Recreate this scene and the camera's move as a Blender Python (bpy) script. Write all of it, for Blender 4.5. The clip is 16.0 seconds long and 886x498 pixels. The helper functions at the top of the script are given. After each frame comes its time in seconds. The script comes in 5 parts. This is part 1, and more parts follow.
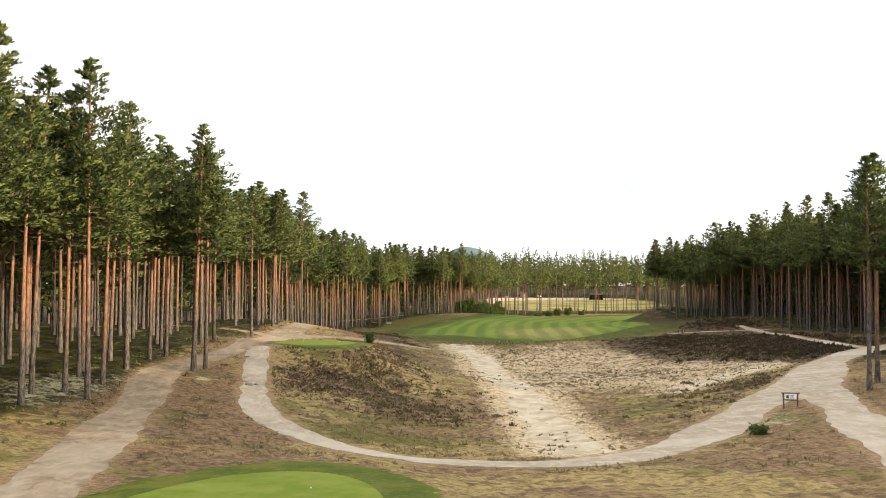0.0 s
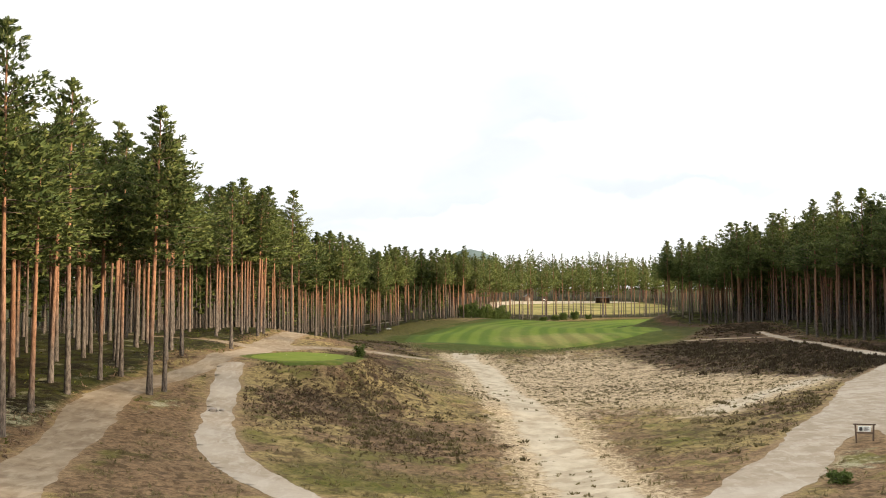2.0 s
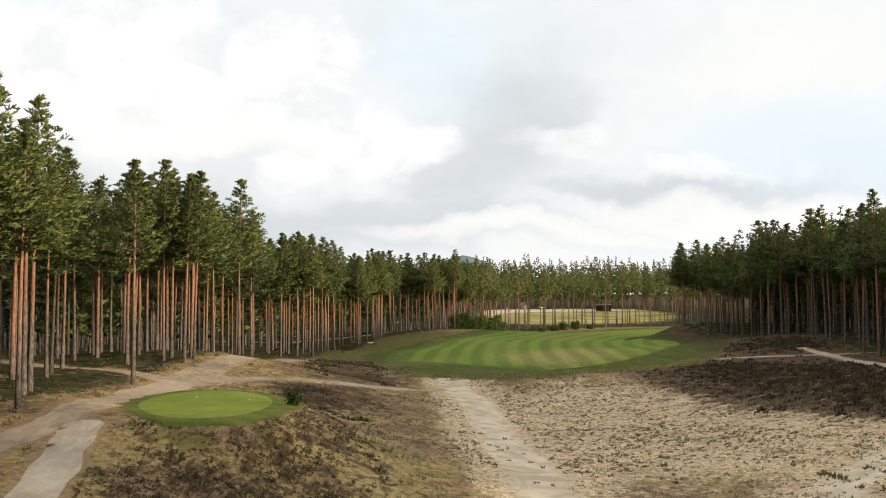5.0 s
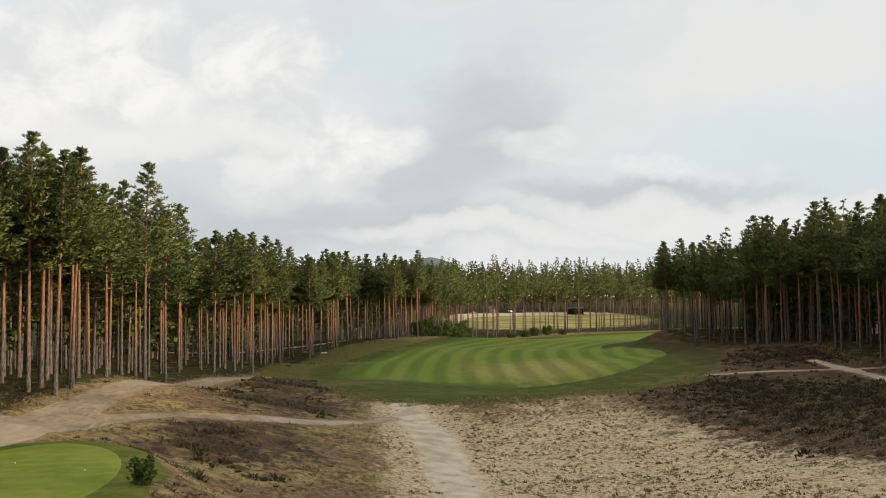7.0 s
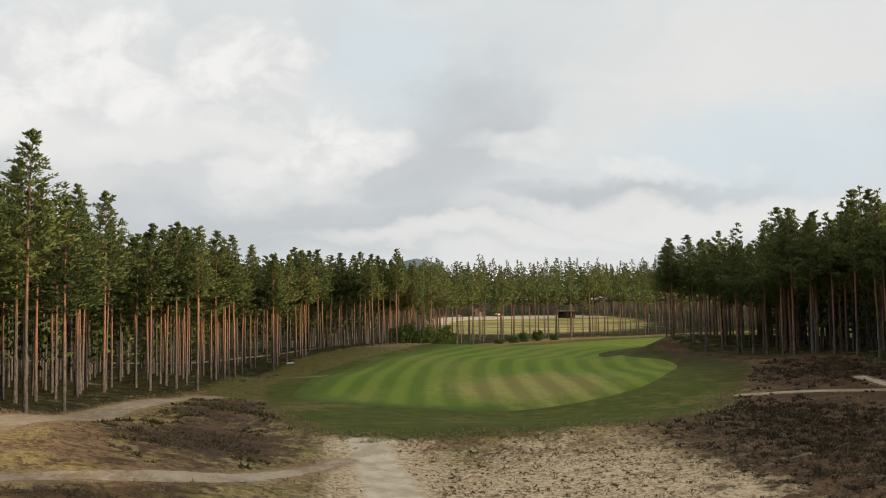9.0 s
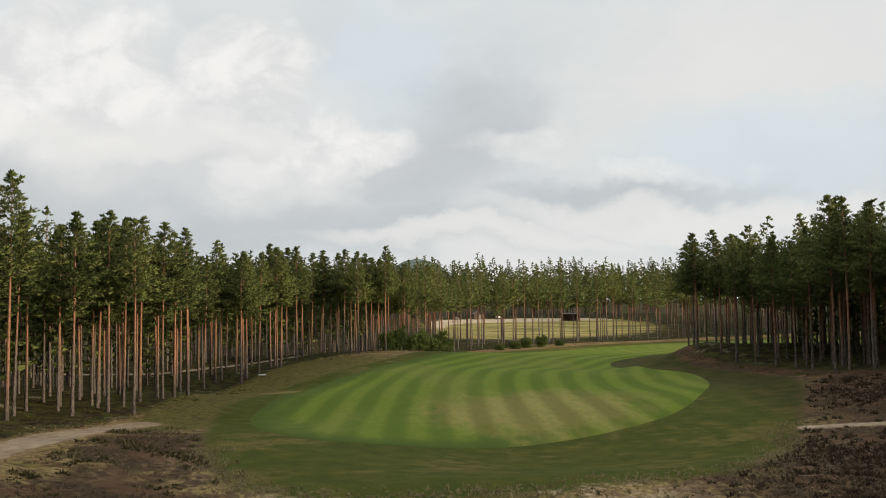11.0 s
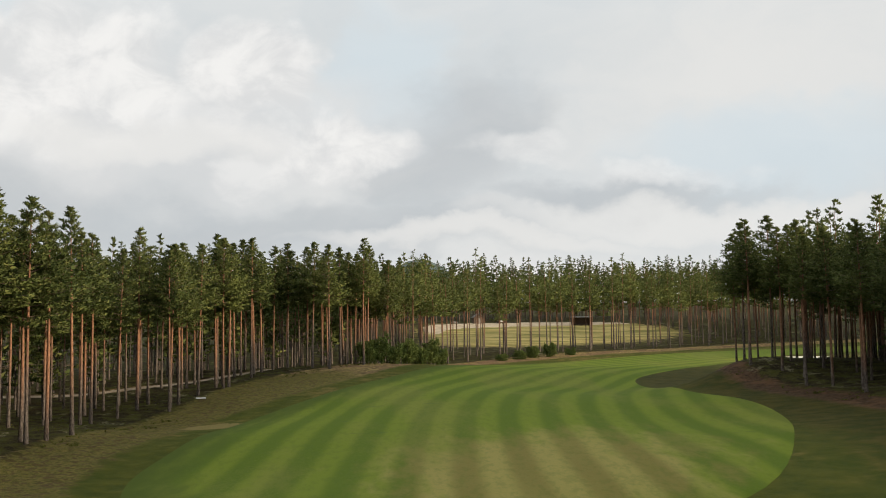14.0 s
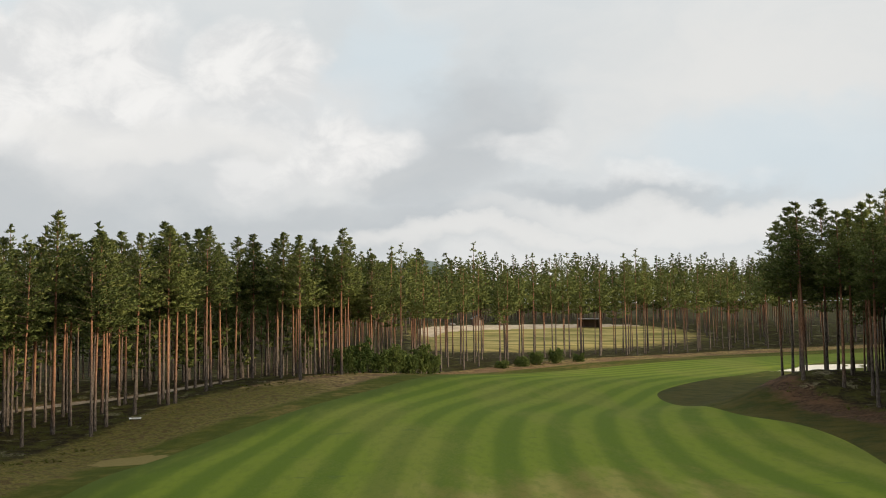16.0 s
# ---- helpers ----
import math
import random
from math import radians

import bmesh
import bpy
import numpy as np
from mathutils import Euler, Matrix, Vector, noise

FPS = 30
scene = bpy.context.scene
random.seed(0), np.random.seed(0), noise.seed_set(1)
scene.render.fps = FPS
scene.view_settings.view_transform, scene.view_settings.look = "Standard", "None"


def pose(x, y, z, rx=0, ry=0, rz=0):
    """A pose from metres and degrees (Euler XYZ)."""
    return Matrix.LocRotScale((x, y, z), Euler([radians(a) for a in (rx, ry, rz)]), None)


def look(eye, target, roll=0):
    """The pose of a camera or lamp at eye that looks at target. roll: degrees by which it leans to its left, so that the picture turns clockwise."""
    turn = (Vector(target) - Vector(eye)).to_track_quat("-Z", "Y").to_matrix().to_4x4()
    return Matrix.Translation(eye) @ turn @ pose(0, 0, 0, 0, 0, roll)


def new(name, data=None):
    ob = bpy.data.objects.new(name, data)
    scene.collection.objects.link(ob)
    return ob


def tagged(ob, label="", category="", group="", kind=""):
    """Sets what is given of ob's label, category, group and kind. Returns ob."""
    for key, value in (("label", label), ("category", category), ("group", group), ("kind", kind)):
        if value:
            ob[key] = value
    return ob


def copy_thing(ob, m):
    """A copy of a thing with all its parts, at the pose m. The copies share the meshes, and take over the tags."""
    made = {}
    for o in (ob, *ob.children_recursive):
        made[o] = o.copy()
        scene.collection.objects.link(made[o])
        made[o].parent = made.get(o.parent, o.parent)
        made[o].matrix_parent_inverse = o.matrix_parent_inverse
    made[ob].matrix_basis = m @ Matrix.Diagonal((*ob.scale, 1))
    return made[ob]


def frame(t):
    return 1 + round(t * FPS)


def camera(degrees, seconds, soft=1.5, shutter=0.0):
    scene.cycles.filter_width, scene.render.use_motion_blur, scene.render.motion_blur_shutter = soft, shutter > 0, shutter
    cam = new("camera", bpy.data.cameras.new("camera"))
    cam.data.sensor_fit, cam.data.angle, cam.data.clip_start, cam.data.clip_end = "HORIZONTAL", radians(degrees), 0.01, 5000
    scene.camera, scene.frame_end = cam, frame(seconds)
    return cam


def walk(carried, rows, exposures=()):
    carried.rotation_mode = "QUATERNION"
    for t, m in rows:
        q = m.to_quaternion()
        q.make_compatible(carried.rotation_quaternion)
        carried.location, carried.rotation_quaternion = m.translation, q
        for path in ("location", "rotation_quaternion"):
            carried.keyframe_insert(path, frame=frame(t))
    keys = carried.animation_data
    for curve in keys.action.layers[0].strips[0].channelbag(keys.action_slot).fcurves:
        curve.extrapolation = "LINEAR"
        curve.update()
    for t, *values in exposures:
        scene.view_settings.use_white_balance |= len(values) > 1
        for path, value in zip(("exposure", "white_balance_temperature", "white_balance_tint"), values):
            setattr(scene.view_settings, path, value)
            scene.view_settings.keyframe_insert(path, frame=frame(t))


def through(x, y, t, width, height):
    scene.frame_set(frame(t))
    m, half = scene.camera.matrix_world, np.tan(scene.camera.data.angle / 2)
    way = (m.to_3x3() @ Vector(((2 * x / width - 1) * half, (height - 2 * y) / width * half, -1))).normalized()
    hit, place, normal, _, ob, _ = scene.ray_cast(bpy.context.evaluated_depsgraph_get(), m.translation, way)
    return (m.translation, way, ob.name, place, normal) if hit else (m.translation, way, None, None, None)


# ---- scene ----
cam = camera(46.3, 16.0, soft=1.0)
METRES, EYE, TILT, LEAN, TURN = 155.0, 10.23, 0.0, 0.0, 0.0
EXPOSURES = [(0.0, 0.86), (1.5, 0.78), (3.0, 0.66), (5.5, 0.27), (7.0, 0.06), (9.0, 0.0), (16.0, 0.0)]
ROWS = [
    (0.0, 0.0, 0.0, 0.0, -0.01, 3.88, -0.16),
    (0.5, 0.0003, 0.015, 0.0009, 0.03, 3.91, -0.13),
    (1.0, 0.0006, 0.0313, 0.002, 0.08, 3.95, -0.1),
    (1.5, 0.0012, 0.0492, 0.0031, 0.13, 3.98, -0.05),
    (2.0, 0.0019, 0.0698, 0.0042, 0.17, 4.03, 0.02),
    (2.5, 0.0029, 0.0937, 0.0056, 0.22, 4.11, 0.09),
    (3.0, 0.0038, 0.1201, 0.0071, 0.24, 4.17, 0.14),
    (5.5, 0.0114, 0.2701, 0.0144, -0.47, 4.42, 0.37),
    (6.0, 0.0135, 0.3025, 0.0162, -0.95, 4.44, 0.45),
    (6.5, 0.0158, 0.3349, 0.0183, -1.56, 4.46, 0.58),
    (7.0, 0.0183, 0.3683, 0.0204, -1.94, 4.48, 0.64),
    (7.5, 0.0208, 0.4019, 0.0223, -2.04, 4.51, 0.66),
    (8.0, 0.0236, 0.4356, 0.0238, -2.12, 4.53, 0.67),
    (8.5, 0.0266, 0.4691, 0.0252, -2.33, 4.55, 0.66),
    (9.0, 0.0299, 0.5026, 0.0266, -2.68, 4.56, 0.75),
    (11.5, 0.0484, 0.6759, 0.0355, -2.61, 4.59, 0.68),
    (12.0, 0.0522, 0.7112, 0.0372, -2.58, 4.6, 0.66),
    (12.5, 0.0561, 0.7466, 0.0389, -2.54, 4.6, 0.66),
    (13.0, 0.0601, 0.7817, 0.0402, -2.52, 4.62, 0.66),
    (13.5, 0.0645, 0.8175, 0.0412, -2.47, 4.63, 0.65),
    (14.0, 0.0686, 0.8527, 0.0422, -2.43, 4.64, 0.7),
    (14.5, 0.0727, 0.8884, 0.0429, -2.39, 4.64, 0.67),
    (15.0, 0.0769, 0.9238, 0.0436, -2.36, 4.67, 0.68),
    (15.5, 0.0813, 0.9592, 0.0452, -2.31, 4.65, 0.62),
    (16.0, 0.0855, 0.9947, 0.0465, -2.28, 4.65, 0.59),
]
walk(cam, [(t, pose(0, 0, EYE, TILT, LEAN, TURN) @ pose(METRES * x, METRES * y, METRES * z, 90 + pitch, roll, yaw)) for t, x, y, z, yaw, pitch, roll in ROWS], EXPOSURES)


# ---- world and sun ----
SUN_EL, SUN_AZ = 12.0, 111.0  # degrees; azimuth clockwise from the way ahead (+y)
world = bpy.data.worlds.new("sky")
scene.world = world
world.use_nodes = True


def nodes_of(tree):
    tree.nodes.clear()
    return tree.nodes, tree.links


class Net:
    """A short way to write node trees."""

    def __init__(self, tree):
        self.n, self.l = nodes_of(tree)

    def put(self, value, socket):
        if hasattr(value, "is_linked"):
            self.l.new(value, socket)
        elif value is not None:
            socket.default_value = value

    def add(self, kind, **settings):
        node = self.n.new(kind)
        for key, value in settings.items():
            setattr(node, key, value)
        return node

    def math(self, op, a, b=None, clamp=False):
        node = self.add("ShaderNodeMath", operation=op, use_clamp=clamp)
        self.put(a, node.inputs[0])
        self.put(b, node.inputs[1])
        return node.outputs[0]

    def mix(self, f, a, b, mode="MIX"):
        node = self.add("ShaderNodeMix", data_type="RGBA", blend_type=mode)
        self.put(f, node.inputs[0])
        self.put(a if hasattr(a, "is_linked") else (*a, 1), node.inputs[6])
        self.put(b if hasattr(b, "is_linked") else (*b, 1), node.inputs[7])
        return node.outputs[2]

    def noise(self, vec, scale, detail=4.0, rough=0.55, distort=0.0):
        node = self.add("ShaderNodeTexNoise")
        self.put(vec, node.inputs["Vector"])
        node.inputs["Scale"].default_value = scale
        node.inputs["Detail"].default_value = detail
        node.inputs["Roughness"].default_value = rough
        node.inputs["Distortion"].default_value = distort
        return node.outputs[0]

    def step(self, value, lo, hi, a=0.0, b=1.0):
        node = self.add("ShaderNodeMapRange", interpolation_type="SMOOTHSTEP")
        self.put(value, node.inputs[0])
        for i, v in enumerate((lo, hi, a, b)):
            node.inputs[i + 1].default_value = v
        return node.outputs[0]

    def attr(self, name):
        return self.add("ShaderNodeAttribute", attribute_name=name).outputs["Fac"]

    def vec(self, op, a, b):
        node = self.add("ShaderNodeVectorMath", operation=op)
        self.put(a, node.inputs[0])
        self.put(b, node.inputs[1])
        return node.outputs[0]


def sky():
    k = Net(world.node_tree)
    tex = k.add("ShaderNodeTexSky", sky_type="NISHITA", sun_disc=False)
    tex.sun_elevation, tex.sun_rotation = radians(SUN_EL), radians(SUN_AZ)
    way = k.add("ShaderNodeTexCoord").outputs["Generated"]
    first = k.add("ShaderNodeSeparateXYZ")
    k.put(way, first.inputs[0])
    up = k.math("MAXIMUM", first.outputs[2], 0.0)

    # a curling drift of the air bends every cloud's outline
    def drift(scale, detail, rough, amount, shift):
        node = k.add("ShaderNodeTexNoise")
        k.put(k.vec("ADD", k.vec("MULTIPLY", way, (1.0, 1.0, 1.5)), shift), node.inputs["Vector"])
        node.inputs["Scale"].default_value, node.inputs["Detail"].default_value, node.inputs["Roughness"].default_value = scale, detail, rough
        return k.vec("MULTIPLY", k.vec("SUBTRACT", node.outputs["Color"], (0.5, 0.5, 0.5)), (amount, 0.0, amount * 0.62))

    bent = k.vec("ADD", way, k.vec("ADD", drift(6.0, 4.0, 0.5, 0.20, (1.3, 2.2, 4.1)), drift(20.0, 8.0, 0.60, 0.06, (5.0, 0.4, 1.7))))
    xyz = k.add("ShaderNodeSeparateXYZ")
    k.put(bent, xyz.inputs[0])
    p = k.vec("ADD", k.vec("MULTIPLY", bent, (1.0, 1.0, 2.2)), (1.3, 2.2, 4.1))
    broad, wisp = k.noise(p, 1.9, 4, 0.5, 0.2), k.noise(p, 9.0, 7, 0.58, 0.3)
    billow = k.noise(k.vec("MULTIPLY", way, (1.0, 1.0, 1.4)), 17.0, 8, 0.6, 0.4)

    def bank(cx, cz, rx, rz):
        u = k.math("DIVIDE", k.math("SUBTRACT", xyz.outputs[0], cx), rx)
        v = k.math("DIVIDE", k.math("SUBTRACT", xyz.outputs[2], cz), rz)
        return k.math("SUBTRACT", 1.0, k.math("ADD", k.math("MULTIPLY", u, u), k.math("MULTIPLY", v, v)))

    def over(under, colour, where_, lo, hi, amount):
        return k.mix(k.math("MULTIPLY", k.step(where_, lo, hi), amount), under, colour)

    def most(*some):
        out = some[0]
        for other in some[1:]:
            out = k.math("MAXIMUM", out, other)
        return out

    # a high pale layer with thin bluish gaps
    c = k.mix(k.step(k.math("ADD", broad, k.math("MULTIPLY", wisp, 0.25)), 0.46, 0.78), (0.66, 0.70, 0.72), (0.80, 0.80, 0.785))
    c = over(c, (0.67, 0.765, 0.82), most(bank(0.0, 0.245, 0.05, 0.07), bank(0.35, 0.165, 0.13, 0.04), bank(-0.37, 0.275, 0.03, 0.025), bank(-0.09, 0.205, 0.04, 0.02)), -1.0, 1.0, 0.65)
    # grey banks low down and behind the heaps
    grey = k.mix(wisp, (0.44, 0.48, 0.515), (0.58, 0.605, 0.62))
    c = over(c, grey, most(bank(0.035, 0.165, 0.07, 0.055), bank(0.07, 0.205, 0.06, 0.04), bank(-0.08, 0.095, 0.22, 0.026), bank(-0.36, 0.10, 0.16, 0.028), bank(0.20, 0.125, 0.09, 0.016)), -1.6, 1.2, 0.72)
    c = over(c, grey, most(bank(-0.15, 0.205, 0.06, 0.035), bank(-0.27, 0.155, 0.16, 0.035)), -1.2, 0.9, 0.5)
    c = over(c, (0.79, 0.79, 0.785), bank(-0.22, 0.195, 0.26, 0.075), -0.4, 0.9, 0.6)
    # sunlit heaps with soft grey folds
    lit = k.mix(k.step(billow, 0.34, 0.64), (0.75, 0.755, 0.755), (0.93, 0.92, 0.90))
    c = over(c, lit, most(bank(-0.275, 0.232, 0.105, 0.058), bank(-0.37, 0.205, 0.10, 0.065), bank(-0.12, 0.245, 0.075, 0.042), bank(-0.065, 0.178, 0.07, 0.038)), -0.35, 0.75, 0.95)
    c = over(c, lit, most(bank(-0.16, 0.19, 0.028, 0.02), bank(-0.14, 0.15, 0.03, 0.012), bank(0.115, 0.172, 0.05, 0.017), bank(0.24, 0.148, 0.055, 0.015)), -0.9, 1.0, 0.55)
    c = over(c, (0.86, 0.85, 0.825), most(bank(0.27, 0.104, 0.17, 0.016), bank(0.10, 0.085, 0.16, 0.012), bank(-0.24, 0.175, 0.1, 0.02)), -1.0, 1.0, 0.7)
    high = k.mix(1.0, tex.outputs[0], (0.10, 0.10, 0.10), "MULTIPLY")
    c = k.mix(k.step(up, 0.95, 0.4, 0.75, 1.0), high, c)
    c = k.mix(k.step(up, 0.0, 0.085), (0.80, 0.80, 0.785), c)
    # an overcast sky is two to three times as bright overhead as at the horizon
    dome = k.add("ShaderNodeVectorMath", operation="SCALE")
    k.put(c, dome.inputs[0])
    k.put(k.step(up, 0.26, 0.85, 1.0, 2.7), dome.inputs["Scale"])
    c = dome.outputs[0]
    back = k.add("ShaderNodeBackground")
    k.put(c, back.inputs[0])
    back.inputs[1].default_value = 0.97
    out = k.add("ShaderNodeOutputWorld")
    k.l.new(back.outputs[0], out.inputs[0])


sky()
sun = new("sun", bpy.data.lights.new("sun", "SUN"))
sun.data.energy, sun.data.angle, sun.data.color = 7.0, radians(3.0), (1.0, 0.82, 0.58)
_a = radians(SUN_AZ)
_way = Vector((math.sin(_a) * math.cos(radians(SUN_EL)), math.cos(_a) * math.cos(radians(SUN_EL)), math.sin(radians(SUN_EL))))
sun.matrix_world = look(_way * 100, (0, 0, 0))

# ---- materials ----


def material(name, rough=0.95, spec=0.06):
    m = bpy.data.materials.new(name)
    m.use_nodes = True
    k = Net(m.node_tree)
    bsdf = k.add("ShaderNodeBsdfPrincipled")
    bsdf.inputs["Roughness"].default_value = rough
    bsdf.inputs["Specular IOR Level"].default_value = spec
    out = k.add("ShaderNodeOutputMaterial")
    k.l.new(bsdf.outputs[0], out.inputs[0])
    return m, k, bsdf, out


def bump(k, bsdf, height, strength, distance):
    b = k.add("ShaderNodeBump")
    b.inputs["Strength"].default_value, b.inputs["Distance"].default_value = strength, distance
    k.put(height, b.inputs["Height"])
    k.l.new(b.outputs[0], bsdf.inputs["Normal"])


def where(k):
    return k.add("ShaderNodeNewGeometry").outputs["Position"]


def ground_material():
    m, k, bsdf, _ = material("heath_ground")
    p = where(k)
    fine, mid, wide = k.noise(p, 3.2, 5, 0.65), k.noise(p, 0.55, 5, 0.6), k.noise(p, 0.11, 4, 0.55)
    streak = k.noise(k.vec("MULTIPLY", p, (0.35, 1.3, 1.0)), 0.8, 5, 0.6, 0.6)
    grain = k.noise(p, 11.0, 3, 0.7)
    fine = k.math("ADD", k.math("MULTIPLY", fine, 0.65), k.math("MULTIPLY", grain, 0.35))
    small = k.noise(p, 1.5, 4, 0.6, 0.4)
    rag = k.math("SUBTRACT", k.math("ADD", k.math("ADD", k.math("MULTIPLY", mid, 0.7), k.math("MULTIPLY", small, 0.6)), k.math("MULTIPLY", fine, 0.5)), 0.9)
    # dry grass and bare earth
    straw = k.mix(k.step(fine, 0.38, 0.62), (0.115, 0.088, 0.042), (0.240, 0.190, 0.098))
    earth = k.mix(k.step(fine, 0.38, 0.62), (0.072, 0.048, 0.030), (0.185, 0.128, 0.084))
    base = k.mix(k.step(k.math("ADD", k.noise(p, 0.16, 4, 0.6, 0.4), k.math("ADD", k.math("MULTIPLY", rag, 0.35), k.math("MULTIPLY", k.attr("brown"), 0.3))), 0.46, 0.58), straw, earth)
    base = k.mix(k.math("MULTIPLY", k.step(k.math("ADD", k.noise(k.vec("ADD", p, (31.0, 7.0, 0.0)), 0.21, 4, 0.6, 0.3), k.math("MULTIPLY", rag, 0.3)), 0.56, 0.66), 0.7), base, k.mix(fine, (0.05, 0.058, 0.012), (0.115, 0.115, 0.03)))
    green = k.step(k.math("ADD", k.attr("grassy"), k.math("MULTIPLY", rag, 1.1)), 0.35, 0.75)
    base = k.mix(k.math("MULTIPLY", green, 0.9), base, k.mix(k.step(fine, 0.38, 0.62), (0.040, 0.046, 0.0105), (0.100, 0.092, 0.027)))
    base = k.mix(k.math("MULTIPLY", k.step(small, 0.51, 0.60), 0.7), base, (0.052, 0.036, 0.021))
    # pale sand of the waste
    pale = k.mix(k.step(fine, 0.38, 0.64), (0.220, 0.172, 0.120), (0.425, 0.355, 0.272))
    sandy = k.step(k.math("ADD", k.attr("sandy"), k.math("MULTIPLY", rag, 1.3)), 0.3, 0.75)
    base = k.mix(sandy, base, pale)
    speck = k.noise(p, 2.7, 5, 0.62, 0.3)
    pale = k.mix(k.math("MULTIPLY", k.step(k.math("ADD", speck, k.math("MULTIPLY", k.math("SUBTRACT", mid, 0.5), 0.25)), 0.53, 0.60), 0.8), pale, (0.120, 0.086, 0.052))
    base = k.mix(sandy, base, pale)
    wash = k.step(k.math("ADD", k.attr("wash"), k.math("MULTIPLY", rag, 0.9)), 0.35, 0.8)
    base = k.mix(wash, base, k.mix(k.step(mid, 0.35, 0.65), (0.270, 0.232, 0.190), (0.390, 0.352, 0.305)))
    # heather
    heath = k.mix(k.step(fine, 0.38, 0.62), (0.020, 0.013, 0.009), (0.066, 0.044, 0.029))
    heath = k.mix(k.math("MULTIPLY", k.step(k.noise(k.vec("ADD", p, (11.0, 3.0, 0.0)), 0.33, 4, 0.6, 0.5), 0.48, 0.60), 0.75), heath, k.mix(fine, (0.048, 0.026, 0.016), (0.115, 0.072, 0.044)))
    heath = k.mix(k.math("MULTIPLY", k.step(streak, 0.60, 0.68), k.attr("combed")), heath, (0.150, 0.118, 0.090))
    dark = k.step(k.math("ADD", k.attr("heath"), k.math("MULTIPLY", rag, 1.9)), 0.3, 0.72)
    base = k.mix(dark, base, heath)
    # forest floor: moss, bilberry, litter, lichen
    moss = k.mix(k.step(mid, 0.42, 0.6), (0.013, 0.010, 0.006), (0.036, 0.040, 0.010))
    moss = k.mix(k.step(fine, 0.45, 0.75), moss, (0.058, 0.056, 0.022))
    moss = k.mix(k.math("MULTIPLY", k.step(k.noise(p, 0.28, 5, 0.7, 0.5), 0.57, 0.66), k.step(fine, 0.4, 0.55)), moss, (0.15, 0.145, 0.10))
    wood = k.step(k.math("ADD", k.attr("forest"), k.math("MULTIPLY", rag, 1.0)), 0.35, 0.65)
    base = k.mix(wood, base, moss)
    pallor = k.step(k.math("ADD", k.attr("lichen"), k.math("MULTIPLY", rag, 1.9)), 0.42, 0.8)
    base = k.mix(k.math("MULTIPLY", pallor, k.step(fine, 0.36, 0.56)), base, (0.255, 0.248, 0.19))
    # trodden sand by the tracks
    near = k.math("ADD", k.attr("track"), k.math("MULTIPLY", rag, -2.6))
    trod = k.mix(k.step(fine, 0.38, 0.62), (0.1376, 0.0946, 0.0602), (0.2133, 0.1582, 0.1066))
    base = k.mix(k.step(near, 0.75, -0.4), base, trod)
    # meadow grass streaked sideways, its colour raised for the sunlight on the clearing
    meadow = k.mix(k.step(k.noise(k.vec("MULTIPLY", p, (0.15, 0.6, 1.0)), 0.5, 4, 0.6), 0.38, 0.62), (0.120, 0.118, 0.038), (0.285, 0.245, 0.108))
    base = k.mix(k.step(k.math("ADD", k.attr("meadow"), k.math("MULTIPLY", rag, 1.2)), 0.25, 0.75), base, meadow)
    # rough grass round fairway and tees
    turf = k.mix(k.step(mid, 0.3, 0.7), (0.030, 0.043, 0.0058), (0.054, 0.060, 0.010))
    turf = k.mix(k.math("MULTIPLY", k.math("MULTIPLY", k.step(k.math("ADD", wide, k.math("MULTIPLY", mid, 0.6)), 0.80, 1.0), k.step(fine, 0.35, 0.6)), 0.85), turf, (0.115, 0.088, 0.034))
    # browner rough on the right, with the wood's shade painted into its colour
    turf = k.mix(k.math("MULTIPLY", k.step(k.math("ADD", k.attr("dull"), k.math("MULTIPLY", rag, 0.6)), 0.2, 0.8), 0.95), turf, k.mix(k.step(mid, 0.35, 0.65), (0.020, 0.025, 0.0048), (0.041, 0.038, 0.0092)))
    edge = k.math("ADD", k.attr("turf"), k.math("MULTIPLY", rag, 3.2))
    base = k.mix(k.step(edge, 0.9, -0.7), base, turf)
    base = k.mix(k.math("MULTIPLY", k.step(k.math("ADD", k.attr("worn"), k.math("MULTIPLY", rag, 0.8)), 0.4, 0.6), 0.8), base, k.mix(fine, (0.10, 0.088, 0.034), (0.20, 0.165, 0.08)))
    base = k.mix(1.0, base, (0.98, 0.90, 0.74), "MULTIPLY")
    k.put(base, bsdf.inputs["Base Color"])
    bump(k, bsdf, k.math("ADD", fine, k.math("MULTIPLY", mid, 1.6)), 0.6, 0.11)
    return m


